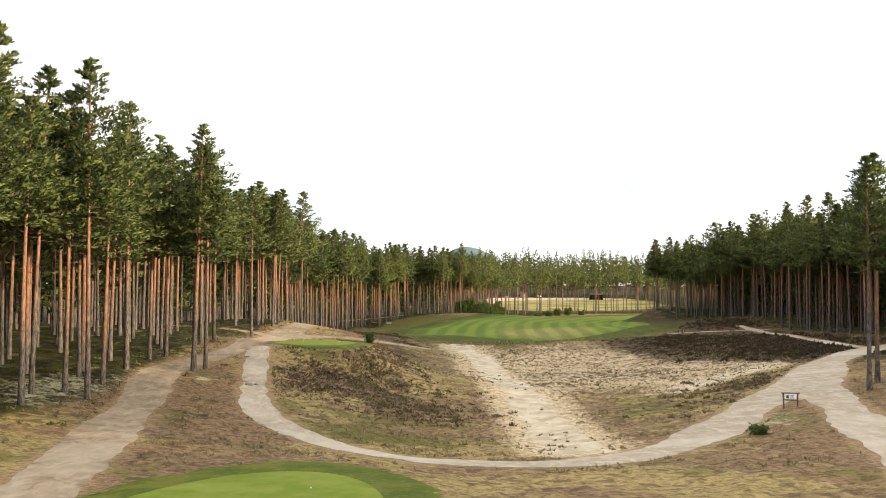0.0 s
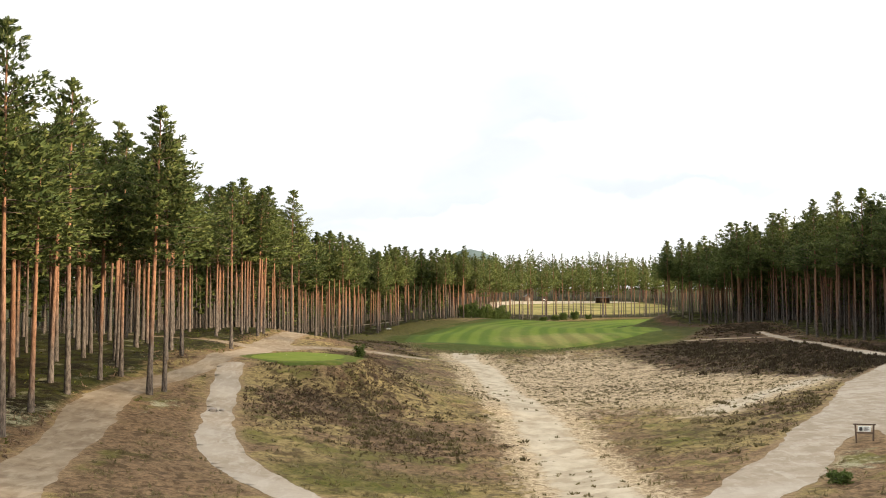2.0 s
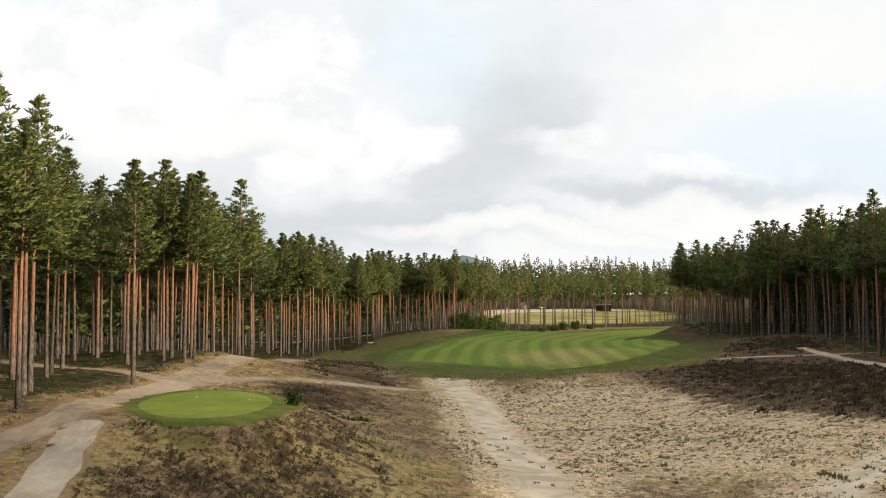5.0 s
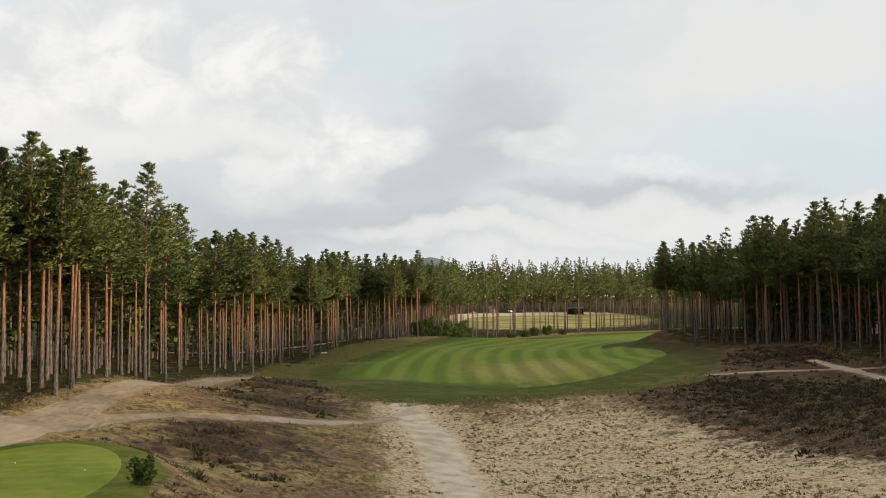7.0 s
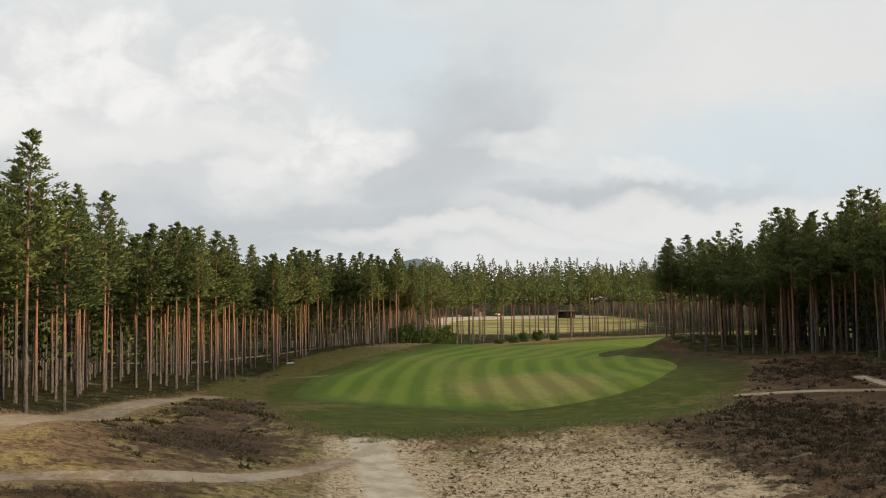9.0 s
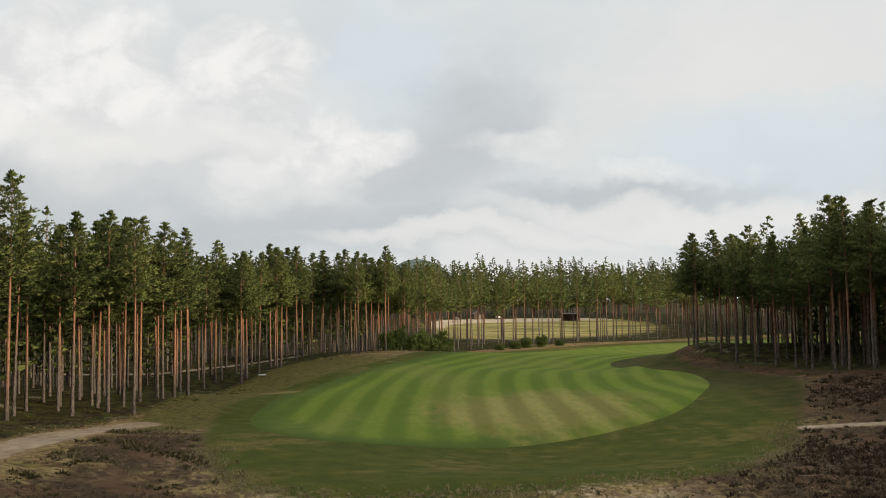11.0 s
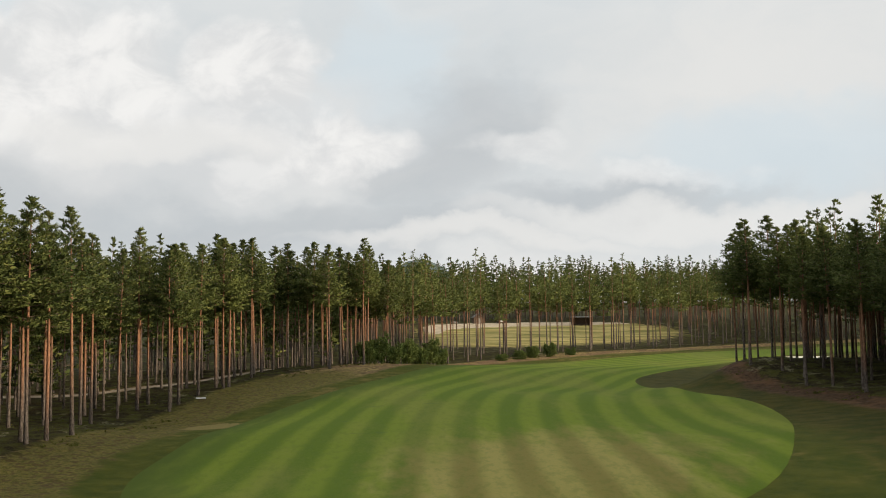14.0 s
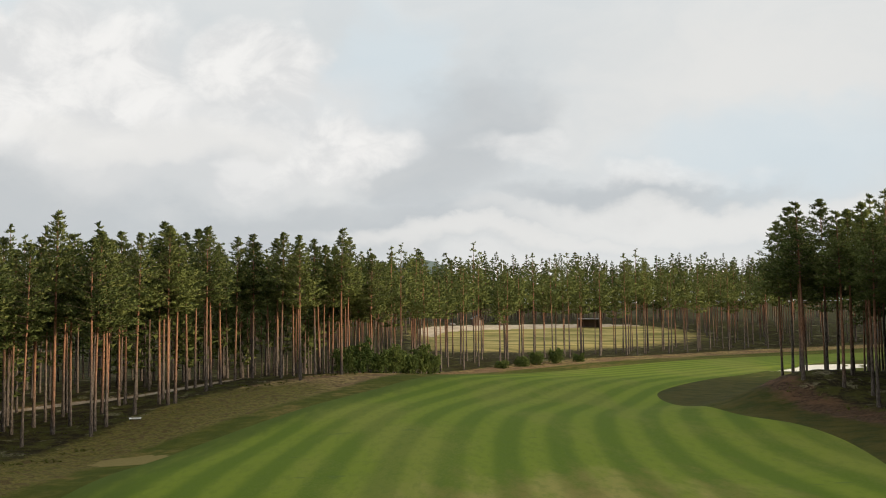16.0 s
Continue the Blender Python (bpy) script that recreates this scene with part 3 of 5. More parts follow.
def build_ground():
    xs, ys = spread([(-46, -30, 1.6), (-30, 58, 0.6), (58, 130, 1.8)], 4200), spread([(24, 200, 0.6), (200, 300, 0.8), (300, 350, 1.4), (350, 460, 2.5)], 4200)
    X, Y = np.meshgrid(xs, ys)
    Z = ground_z(X, Y)
    rng = np.random.default_rng(3)
    fine = (np.abs(X) < 70) & (Y > 15) & (Y < 300)
    turf = np.minimum.reduce([ring_distance(X, Y, ROUGH), ring_distance(X, Y, TEE_NEAR_COLLAR) + 0.4, ring_distance(X, Y, TEE_FAR_COLLAR) + 0.4])
    track = track_distance(X, Y)
    calm = np.clip(np.minimum(turf, track) / 1.5, 0, 1)
    Z = Z + np.where(fine, rng.normal(0, 0.05, X.shape) * calm, 0)
    berm = np.clip(np.maximum(left_wood(X, Y), right_wood(X, Y)) / 3 + 0.9, 0, 1) * np.clip((track - 0.3) / 0.5, 0, 1) * np.clip(turf / 2, 0, 1)
    Z = Z + 0.16 * berm
    ob = mesh_object("ground", np.stack([X, Y, Z], -1).reshape(-1, 3), quads(len(ys), len(xs)), M_GROUND)
    tagged(ob, "sandy heath ground with dry grass, heather and moss", "ground", kind="structure")
    gully = line_distance(X, Y, GULLY)[0]
    sandy = 1.1 * np.exp(-(gully / 3.2) ** 2) + 0.95 * blob(X, Y, 18, 128, 14, 30) + 0.55 * blob(X, Y, 24, 108, 12, 20, -20) + 0.9 * np.exp(-(line_distance(X, Y, BARE)[0] / 2.2) ** 2)
    sandy = sandy + 0.8 * np.exp(-(np.maximum(np.abs(ring_distance(X, Y, BANK)) * (ring_distance(X, Y, BANK) > 0), 0) / 4) ** 2)
    # weights on the right are raised to darken the bank and knoll
    heath = 1.0 * blob(X, Y, 49, 168, 8, 26) + 1.5 * blob(X, Y, 40, 112, 7, 15) + 1.9 * blob(X, Y, 38, 140, 11, 36, 8) + 1.4 * blob(X, Y, 68, 276, 18, 17) + 1.3 * blob(X, Y, 58, 256, 11, 18) + 0.34 * blob(X, Y, -7.5, 80, 6, 9) + 0.42 * blob(X, Y, -5, 92, 3.5, 8) + 0.5 * blob(X, Y, -8, 160, 9, 34) + 0.85 * blob(X, Y, -9, 150, 5, 9) + 1.0 * blob(X, Y, -11.5, 178, 3.5, 9) + 0.5 * blob(X, Y, 24, 80, 7, 16, -30) + 0.36 * blob(X, Y, -1, 72, 7, 8) + 0.75 * blob(X, Y, -8, 122, 6, 9) + 1.0 * blob(X, Y, 60, 261, 11, 8) + 1.2 * blob(X, Y, 57, 226, 7, 30) + 1.0 * blob(X, Y, 53, 190, 8, 14)
    grassy = 1.4 * blob(X, Y, -7, 266, 9, 22, -25) + 1.2 * blob(X, Y, -14.5, 226, 5, 40) + 0.8 * blob(X, Y, -7.5, 152, 6, 16, 12) + 0.75 * blob(X, Y, -4, 59, 8, 7) + 0.6 * blob(X, Y, 15, 74, 7, 14, -20) + 0.9 * blob(X, Y, -12.5, 228, 4, 36) + 0.75 * (ring_distance(X, Y, CLEARING) < 0) + 0.25 * blob(X, Y, 46, 215, 8, 45)
    forest = np.maximum(np.clip(left_wood(X, Y) / 4 + 0.6, 0, 1), np.clip(right_wood(X, Y) / 4 + 0.5, 0, 1))
    forest = np.where(Y > 395, np.maximum(forest, 0.9), forest) * (ring_distance(X, Y, CLEARING) > 0)
    # dull: where the rough is browner and darkened for the right wood's shade
    for name, values in (("wash", 0.9 * (ring_distance(X, Y, BANK) < 0) + 1.1 * np.exp(-(gully / 2.0) ** 2) + np.exp(-(line_distance(X, Y, BARE)[0] / 1.7) ** 2)), ("brown", blob(X, Y, -14, 60, 3.5, 15, 12) + 0.8 * blob(X, Y, 20, 58, 6, 14, -30) + 0.6 * blob(X, Y, 4, 76, 6, 9)), ("dull", 1.2 * blob(X, Y, 55, 222, 14, 55) + blob(X, Y, 60, 285, 16, 26) + 0.5 * blob(X, Y, 46, 180, 8, 20)), ("meadow", np.clip(0.5 - ring_distance(X, Y, CLEARING) / 20, 0, 1) * (ring_distance(X, Y, BANK) > 0)), ("combed", np.clip(1.3 * blob(X, Y, 36, 140, 12, 40, 8), 0, 1)),
                         ("lichen", 0.8 * blob(X, Y, -22.5, 60, 3.5, 9) + 0.7 * blob(X, Y, 17, 57, 3, 5, -30) + 0.55 * blob(X, Y, -16.5, 72, 1.6, 4)),
                         ("worn", 1.3 * (np.hypot((X + 7.6) / 3.2, (Y - 236.5) / 3.6) < 1) + 0.18 * np.exp(-((turf - 0.6) / 1.1) ** 2) * (X < 0) * (Y > 200)), ("sandy", sandy), ("heath", heath), ("grassy", grassy), ("forest", forest), ("track", np.minimum(track, 50)), ("turf", np.clip(turf, -50, 50))):
        attribute(ob, name, values)
    return ob


def drape(name, dist, box, step, lift, mat, label, category):
    """A sheet of turf, sand or gravel that lies on the ground inside an outline."""
    xs, ys = np.arange(box[0], box[2], step), np.arange(box[1], box[3], step)
    X, Y = np.meshgrid(xs, ys)
    D = dist(X, Y)
    gy, gx = np.gradient(D, step)
    g = np.maximum(np.hypot(gx, gy), 0.3)
    out = D > 0
    X, Y = np.where(out, X - gx / g * D, X), np.where(out, Y - gy / g * D, Y)
    f = quads(len(ys), len(xs))
    near = D.ravel()
    f = f[(near[f].min(1) < 0) & (near[f].max(1) < step * 1.6)]
    used = np.unique(f)
    back = np.full(D.size, -1)
    back[used] = np.arange(len(used))
    x, y = X.ravel()[used], Y.ravel()[used]
    edge = np.clip(-near[used] / 0.35, 0, 1)
    z = ground_z(x, y) + lift * edge + 0.014 * (1 - edge)
    ob = mesh_object(name, np.stack([x, y, z], -1), back[f], mat)
    tagged(ob, label, category, kind="structure")
    return ob, x, y


build_ground()
fairway, fx, fy = drape("fairway", lambda x, y: ring_distance(x, y, FAIRWAY), (-12, 172, 126, 380), 0.8, 0.06, M_FAIRWAY, "striped mown green fairway turf with dry patches", "fairway")
LINE = smooth_ring([(10, 150), (13, 176), (14, 205), (17, 240), (25, 272), (42, 308), (68, 330), (110, 348)], 6, False)
_d, _s = line_distance(fx, fy, LINE)
attribute(fairway, "across", _d * _s)
attribute(fairway, "rim", np.maximum(np.clip(-ring_distance(fx, fy, FAIRWAY) / 6.5, 0, 1), np.clip((fx - 12 - 0.25 * np.maximum(fy - 250, 0)) / 12, 0, 1)))
attribute(fairway, "dry", blob(fx, fy, 19, 198, 12, 20) + 0.35 * blob(fx, fy, 30, 215, 16, 22))
drape("tee", lambda x, y: ring_distance(x, y, TEE_NEAR), (-14, 12, 3, 44), 0.3, 0.07, M_TEE, "closely mown bright green tee turf", "golf tee")
drape("tee_collar", lambda x, y: ring_distance(x, y, TEE_NEAR_COLLAR) + 0.35 * np.sin(x * 1.1 + 2 * np.sin(y * 0.5)) * np.sin(y * 0.8 + x * 0.3), (-15, 12, 4, 46), 0.4, 0.035, M_COLLAR, "longer green grass collar round the tee", "grass")
drape("tee", lambda x, y: ring_distance(x, y, TEE_FAR), (-24, 80, -2, 116), 0.3, 0.07, M_TEE, "closely mown bright green forward tee turf", "golf tee")
drape("tee_collar", lambda x, y: ring_distance(x, y, TEE_FAR_COLLAR) + 0.35 * np.sin(x * 1.1 + 2 * np.sin(y * 0.5)) * np.sin(y * 0.8 + x * 0.3), (-26, 78, 0, 120), 0.4, 0.035, M_COLLAR, "longer green grass collar round the forward tee", "grass")
drape("bunker", lambda x, y: ring_distance(x, y, BUNKER), (66, 310, 96, 336), 0.6, 0.05, M_BUNKER, "pale sand bunker beside the fairway", "bunker")


def ragged(some):
    def dist(x, y):
        wob = 0.8 * np.sin(x * 0.31 + y * 0.23 + 1.5 * np.sin(y * 0.11)) + 0.2 * np.sin(y * 1.3 - x * 0.9 + 2 * np.sin(x * 0.4)) + 0.25 * np.sin(2.1 * x + 1.7 * y + 3 * np.sin(0.37 * y))
        return track_distance(x, y, some) + wob * 0.3
    return dist


drape("dirt_track", ragged(TRACKS[:3] + TRACKS[8:9] + TRACKS[6:7]), (-62, 12, 66, 212), 0.45, 0.016, M_DIRT, "brown trodden dirt track along the wood", "path")
drape("path", ragged(TRACKS[3:6] + TRACKS[7:8] + TRACKS[9:]), (-62, 12, 66, 334), 0.4, 0.022, M_PATH, "pale trodden sand path with ragged edges", "path")

# ---- trees ----


class Soup:
    """Collects vertices and faces for one mesh."""

    def __init__(self):
        self.v, self.f, self.n = [], [], 0

    def put(self, verts, faces):
        self.v.append(np.asarray(verts, float))
        self.f.extend((np.asarray(faces) + self.n).tolist())
        self.n += len(verts)

    def data(self, name, mat, smooth=True, normals=None):
        me = bpy.data.meshes.new(name)
        me.from_pydata(np.vstack(self.v).tolist(), [], self.f)
        me.materials.append(mat)
        if smooth:
            me.polygons.foreach_set("use_smooth", np.ones(len(me.polygons), bool))
        me.update()
        if mat is M_BARK:
            me.attributes.new("rise", "FLOAT", "POINT").data.foreach_set("value", np.vstack(self.v)[:, 2].astype(np.float32))
        if normals is not None:
            me.normals_split_custom_set_from_vertices(normals.tolist())
        return me


def tube(soup, pts, radii, sides):
    """A tapered round limb along some points."""
    pts = np.asarray(pts, float)
    n = len(pts)
    ring = np.linspace(0, 2 * math.pi, sides, endpoint=False)
    d = np.gradient(pts, axis=0)
    d /= np.maximum(np.linalg.norm(d, axis=1, keepdims=True), 1e-9)
    ref = np.where(np.abs(d[:, 2:3]) > 0.8, [[1.0, 0, 0]], [[0, 0, 1.0]])
    a = np.cross(d, ref)
    a /= np.linalg.norm(a, axis=1, keepdims=True)
    b = np.cross(d, a)
    r = np.asarray(radii, float)[:, None, None]
    v = pts[:, None] + r * (np.cos(ring)[None, :, None] * a[:, None] + np.sin(ring)[None, :, None] * b[:, None])
    f = []
    for i in range(n - 1):
        for j in range(sides):
            k = (j + 1) % sides
            f.append((i * sides + j, i * sides + k, (i + 1) * sides + k, (i + 1) * sides + j))
    soup.put(v.reshape(-1, 3), f)


def tufts(centres, size, blades, rng, flat=0.45, width=0.34):
    """Clumps of narrow leaf-like blades round the centres, as bare triangles."""
    n = len(centres)
    c = np.repeat(np.asarray(centres, float), blades, 0)
    s = np.repeat(np.broadcast_to(size, n), blades)[:, None]
    d = rng.normal(size=(n * blades, 3))
    d[:, 2] = d[:, 2] * flat + 0.32
    d /= np.linalg.norm(d, axis=1, keepdims=True)
    side = np.cross(d, rng.normal(size=(n * blades, 3)))
    side /= np.linalg.norm(side, axis=1, keepdims=True)
    s = s * rng.uniform(0.7, 1.25, (n * blades, 1))
    root = c - d * s * 0.25 + rng.normal(size=c.shape) * s * 0.18
    v = np.stack([root - side * s * width * 0.5, root + side * s * width * 0.5, root + d * s], 1).reshape(-1, 3)
    return v, np.arange(len(v)).reshape(-1, 3)


def pine(seed, fine=True, tall=18.5, bare=0.5, wide=2.3, coarse=False):
    """One Scots pine: (trunk, crown, branches) as mesh soups."""
    rng = np.random.default_rng(seed)
    trunk, crown, dead = Soup(), Soup(), Soup()
    levels = 9 if fine else 4
    hs = np.linspace(0, 1, levels)
    bend = rng.normal(0, 0.22, 2)
    ph = rng.uniform(0, 6.28)

    def axis(u):
        u = np.asarray(u, float)
        return np.stack([bend[0] * u ** 2 + 0.10 * np.sin(3.0 * u + ph) - 0.10 * math.sin(ph), bend[1] * u ** 2 + 0.1 * np.cos(2.6 * u + ph) - 0.1 * math.cos(ph), tall * u], -1)

    r0 = rng.uniform(0.13, 0.18) if fine else rng.uniform(0.11, 0.15)
    rad = r0 * (1 - hs) ** 0.75 + 0.015
    rad[0] *= 1.35
    pts = axis(hs)
    pts[0, 2] -= 0.4
    tube(trunk, pts, rad, 8 if fine else 4)
    # whorls of plume-like branches
    rise = 0.50 if fine else 0.72
    clumps, blades, length, breadth = (1.75, 20, 0.35, 0.52) if fine else (0.8, 7, 0.85, 0.62) if coarse else (1.35, 11, 0.52, 0.60)
    whorls = int(tall * (1 - bare) / rise)
    arms = 5 if fine else 4
    lean = rng.uniform(0, 6.28)
    roots, ways, faces, sizes = [], [], [], []
    for i in range(whorls):
        for k in range(arms):
            w = min((i + k * 0.45 / arms + rng.uniform(0.0, 0.55)) / whorls, 0.985)
            cone = 0.60 + 2.4 * w if w < 0.16 else max(1 - (w - 0.16) / 0.84, 0.0) ** 0.85
            a = k * 6.283 / arms + i * 1.1 + rng.uniform(-0.45, 0.45)
            if rng.uniform() < (0.30 if w < 0.2 else 0.10):
                continue
            reach = (wide * cone + 0.10) * rng.uniform(0.62, 1.15) * (1 + 0.2 * math.cos(a - lean))
            lift = -0.14 + 0.62 * w + rng.normal(0, 0.09)
            p0 = axis(min(bare + (1 - bare) * w + rng.uniform(-0.006, 0.006), 0.99))
            way = np.array([math.cos(a), math.sin(a), lift])
            side = np.array([-math.sin(a), math.cos(a), 0.0])
            t = np.linspace(0, 1, 2)[:, None]
            if fine:
                tube(dead, p0 + way * reach * t + np.array([0, 0, 0.2]) * reach * t ** 2, np.array([0.036, 0.01]) * (1.3 - 0.7 * w), 3)
            # flattened tufts of needles along the outer part of the branch, lit from above
            count = max(2 if fine else 1, int(round(reach * clumps)))
            for j in range(count):
                u = 0.26 + 0.74 * (j + rng.uniform(0.2, 0.9)) / count
                spot = p0 + way * reach * u + np.array([0, 0, 0.24]) * reach * u ** 2 + side * rng.uniform(-0.34, 0.34) * reach * u
                girth = (0.20 + 0.10 * reach) * rng.uniform(0.75, 1.3) * (1 - 0.3 * w if fine else 1.35 * (1 - 0.55 * w))
                o = rng.normal(0, 1, (blades, 3))
                o /= np.maximum(np.linalg.norm(o, axis=1, keepdims=True), 1e-6) * rng.uniform(0.95, 1.7, (blades, 1))
                roots.append(spot + o * (girth * 1.25, girth * 1.25, girth * 0.62))
                ways.append(o * (1.0, 1.0, 0.5) + way * 0.7 + np.array([0, 0, 0.30]) + rng.normal(0, 0.25, (blades, 3)))
                faces.append(o * (0.8, 0.8, 1.1) + np.array([math.cos(a) * 0.55, math.sin(a) * 0.55, 0.42]) + rng.normal(0, 0.12, (blades, 3)))
                sizes.append(np.full(blades, length) * rng.uniform(0.7, 1.25, blades) * (1 - (0.30 if fine else 0.5) * w))
    top = axis(rng.uniform(0.955, 1.0, 16 if fine else 5))
    roots.append(top)
    ways.append(rng.normal(0, 0.22, (len(top), 3)) + (0, 0, 0.9))
    faces.append(rng.normal(0, 0.6, (len(top), 3)) + (0, 0, 0.3))
    sizes.append(np.full(len(top), 0.34 if fine else 0.5))
    c, d, g, s = np.vstack(roots), np.vstack(ways), np.vstack(faces), np.concatenate(sizes)[:, None]
    d /= np.linalg.norm(d, axis=1, keepdims=True)
    across = np.cross(d, g)
    across /= np.maximum(np.linalg.norm(across, axis=1, keepdims=True), 1e-6)
    root = c - d * s * 0.35
    v = np.stack([root - across * s * breadth * 0.5, root + across * s * breadth * 0.5, root + d * s], 1)
    v = v.reshape(-1, 3)
    crown.nrm = np.repeat(g / np.maximum(np.linalg.norm(g, axis=1, keepdims=True), 1e-6), 3, 0)
    crown.put(v, np.arange(len(v)).reshape(-1, 3))
    # bare dead twigs below the crown
    for _ in range(9 if fine else 0):
        u, a = rng.uniform(bare * 0.55, bare), rng.uniform(0, 6.28)
        p0 = axis(u)
        ln = rng.uniform(0.5, 1.7)
        way = np.array([math.cos(a), math.sin(a), rng.uniform(-0.25, 0.15)])
        tube(dead, [p0, p0 + way * ln * 0.6, p0 + way * ln + (0, 0, 0.12)], [0.02, 0.013, 0.005], 3)
    return trunk, crown, dead


PINES = []
for i, (tall, bare, wide) in enumerate([(18.5, 0.53, 3.0), (19.5, 0.49, 3.3), (17.5, 0.57, 2.8), (20.0, 0.54, 3.1), (18.0, 0.48, 3.4), (19.0, 0.58, 2.9), (16.5, 0.51, 2.8)]):
    t, c, d = pine(100 + i, True, tall, bare, wide)
    PINES.append((tall, t.data("trunk", M_BARK), c.data("crown", M_NEEDLE, True, c.nrm), d.data("branchwork", M_LIMB)))


def part_of(name, me, parent, label=""):
    ob = new(name, me)
    ob.parent = parent
    if label:
        ob["label"] = label
    return ob


FIRST = {}


def plant(x, y, tall, kind, turn, label, group):
    top, me_t, me_c, me_d = PINES[kind]
    s = tall / top
    m = pose(x, y, height(x, y), 0, 0, turn) @ Matrix.Diagonal((0.5 + 0.5 * s, 0.5 + 0.5 * s, s, 1))
    if (kind, label) not in FIRST:
        ob = new("pine_tree")
        part_of("trunk", me_t, ob)
        part_of("crown", me_c, ob)
        part_of("branchwork", me_d, ob)["kind"] = "stuff"
        tagged(ob, label, "pine tree", group)
        ob.matrix_basis = m
        FIRST[(kind, label)] = ob
        return ob
    src = FIRST[(kind, label)]
    keep = src.matrix_basis.copy()
    src.matrix_basis = Matrix.Identity(4)
    ob = copy_thing(src, m)
    src.matrix_basis = keep
    return ob


# pines at the wood's edge: x, y, height of the top
LEFT_PINES = [(-24.6, 55.5, 26.3), (-22.3, 56.6, 24.2), (-21.3, 58.8, 23.2), (-19.6, 57.6, 24.9), (-20.8, 63.8, 20.5), (-22.4, 64.2, 21.5), (-29.3, 70.3, 24), (-21.6, 76.7, 22.5), (-17.8, 74.4, 24.3),
              (-17.3, 75.9, 22.8), (-21.0, 79.0, 21.5), (-19.6, 89.1, 22.3), (-22.5, 97, 24), (-23.8, 86.5, 25.7), (-20.9, 131.6, 26.8), (-20.0, 150, 28.8), (-20.2, 112, 24.6), (-21.2, 141, 25.5),
              (-17.6, 159.6, 25.4), (-19, 204, 27.2), (-18.2, 219, 27.2), (-19.6, 254, 29.4), (-14, 274.5, 30.6)]
# more of them, whose tops are hidden among the others: x, y
LEFT_FRONT = [(-22.4, 82.6), (-27.1, 83.9), (-20.2, 86.9), (-26.3, 87.1), (-23.3, 99.9), (-24.9, 124.7), (-22.9, 128.7), (-21.1, 128.7), (-26.0, 130.2), (-22.7, 130.6), (-21.6, 133.4), (-23.9, 135.2), (-22.4, 137.7), (-27.2, 138.7), (-26.9, 166.2),
              (-26.2, 169.2), (-26.1, 180.2), (-27.0, 184.4), (-28.8, 185.4), (-26.1, 189.7), (-23.3, 198.4), (-21.5, 204.0), (-26.7, 205.7), (-23.3, 206.7), (-24.3, 208.2), (-21.2, 208.7), (-24.3, 210.9), (-26.8, 212.4), (-20.7, 213.4)]
LEFT_FAR = [(-27.4, 215.1), (-23.0, 215.4), (-18.9, 216.4), (-19.8, 217.7), (-17.5, 223.4), (-21.8, 239.9), (-21.2, 241.5), (-20.0, 247.2), (-15.5, 252.2), (-15.9, 254.7), (-15.4, 256.7), (-15.8, 258.2), (-19.4, 258.5), (-14.5, 263.9), (-21.9, 264.2),
            (-18.2, 265.2), (-12.2, 268.9), (-17.8, 270.2), (-13.4, 270.2), (-11.8, 270.7), (-17.5, 271.7), (-12.9, 272.2), (-10.1, 279.7), (-12.8, 281.7), (-12.3, 284.4), (-10.5, 284.9), (-9.7, 287.2), (0.3, 288.2), (-8.4, 290.4), (5.1, 296.2)]
RIGHT_PINES = [(26.6, 65, 20.6), (29.2, 70, 21.6), (50.5, 124, 27.5), (51, 137, 27.2), (52, 148, 28.2), (53.5, 160, 28.6), (54.5, 167, 26), (60, 200, 30.8), (56.6, 215, 30.5), (63.8, 230, 32.2), (57.9, 236.6, 27.2),
               (52.4, 254.5, 30.0), (57.2, 260.3, 31.0), (62.6, 262.5, 29.6), (53.4, 257.5, 28.8), (51.6, 135.8, 25.5), (49.5, 103, 27.6)]


def scatter(seed, box, spacing, keep, taken):
    """Random places that keep their distance, inside a region."""
    rng = np.random.default_rng(seed)
    cell = spacing
    grid = {}
    for x, y in taken:
        grid.setdefault((int(x // cell), int(y // cell)), []).append((x, y))
    n = int((box[2] - box[0]) * (box[3] - box[1]) / spacing ** 2 * 3.0)
    cand = np.stack([rng.uniform(box[0], box[2], n), rng.uniform(box[1], box[3], n)], -1)
    cand = cand[keep(cand[:, 0], cand[:, 1])]
    got = []
    for x, y in cand:
        i, j = int(x // cell), int(y // cell)
        if all((x - a) ** 2 + (y - b) ** 2 > spacing ** 2 for u in (-1, 0, 1) for v in (-1, 0, 1) for a, b in grid.get((i + u, j + v), ())):
            grid.setdefault((i, j), []).append((x, y))
            got.append((x, y))
    return np.array(got)


EDGE_LABEL = "tall Scots pine with bare reddish trunk at the wood's edge"
rng = np.random.default_rng(11)
placed = []
for x, y, top in LEFT_PINES + RIGHT_PINES:
    while y > 100 and float(track_distance(np.array([x]), np.array([y]))[0]) < 0.45:
        x += -0.4 if x < 0 else 0.4
    plant(x, y, top - height(x, y), int(rng.integers(7)), rng.uniform(0, 360), EDGE_LABEL, "pines of the wood")
    placed.append((x, y))

for x, y in LEFT_FRONT + LEFT_FAR:
    plant(x, y, rng.uniform(16.4, 18.6) if y < 142 else rng.uniform(18.6, 21.6) if y < 200 else rng.uniform(17.6, 20.4), int(rng.integers(7)), rng.uniform(0, 360), EDGE_LABEL, "pines of the wood")
    placed.append((x, y))

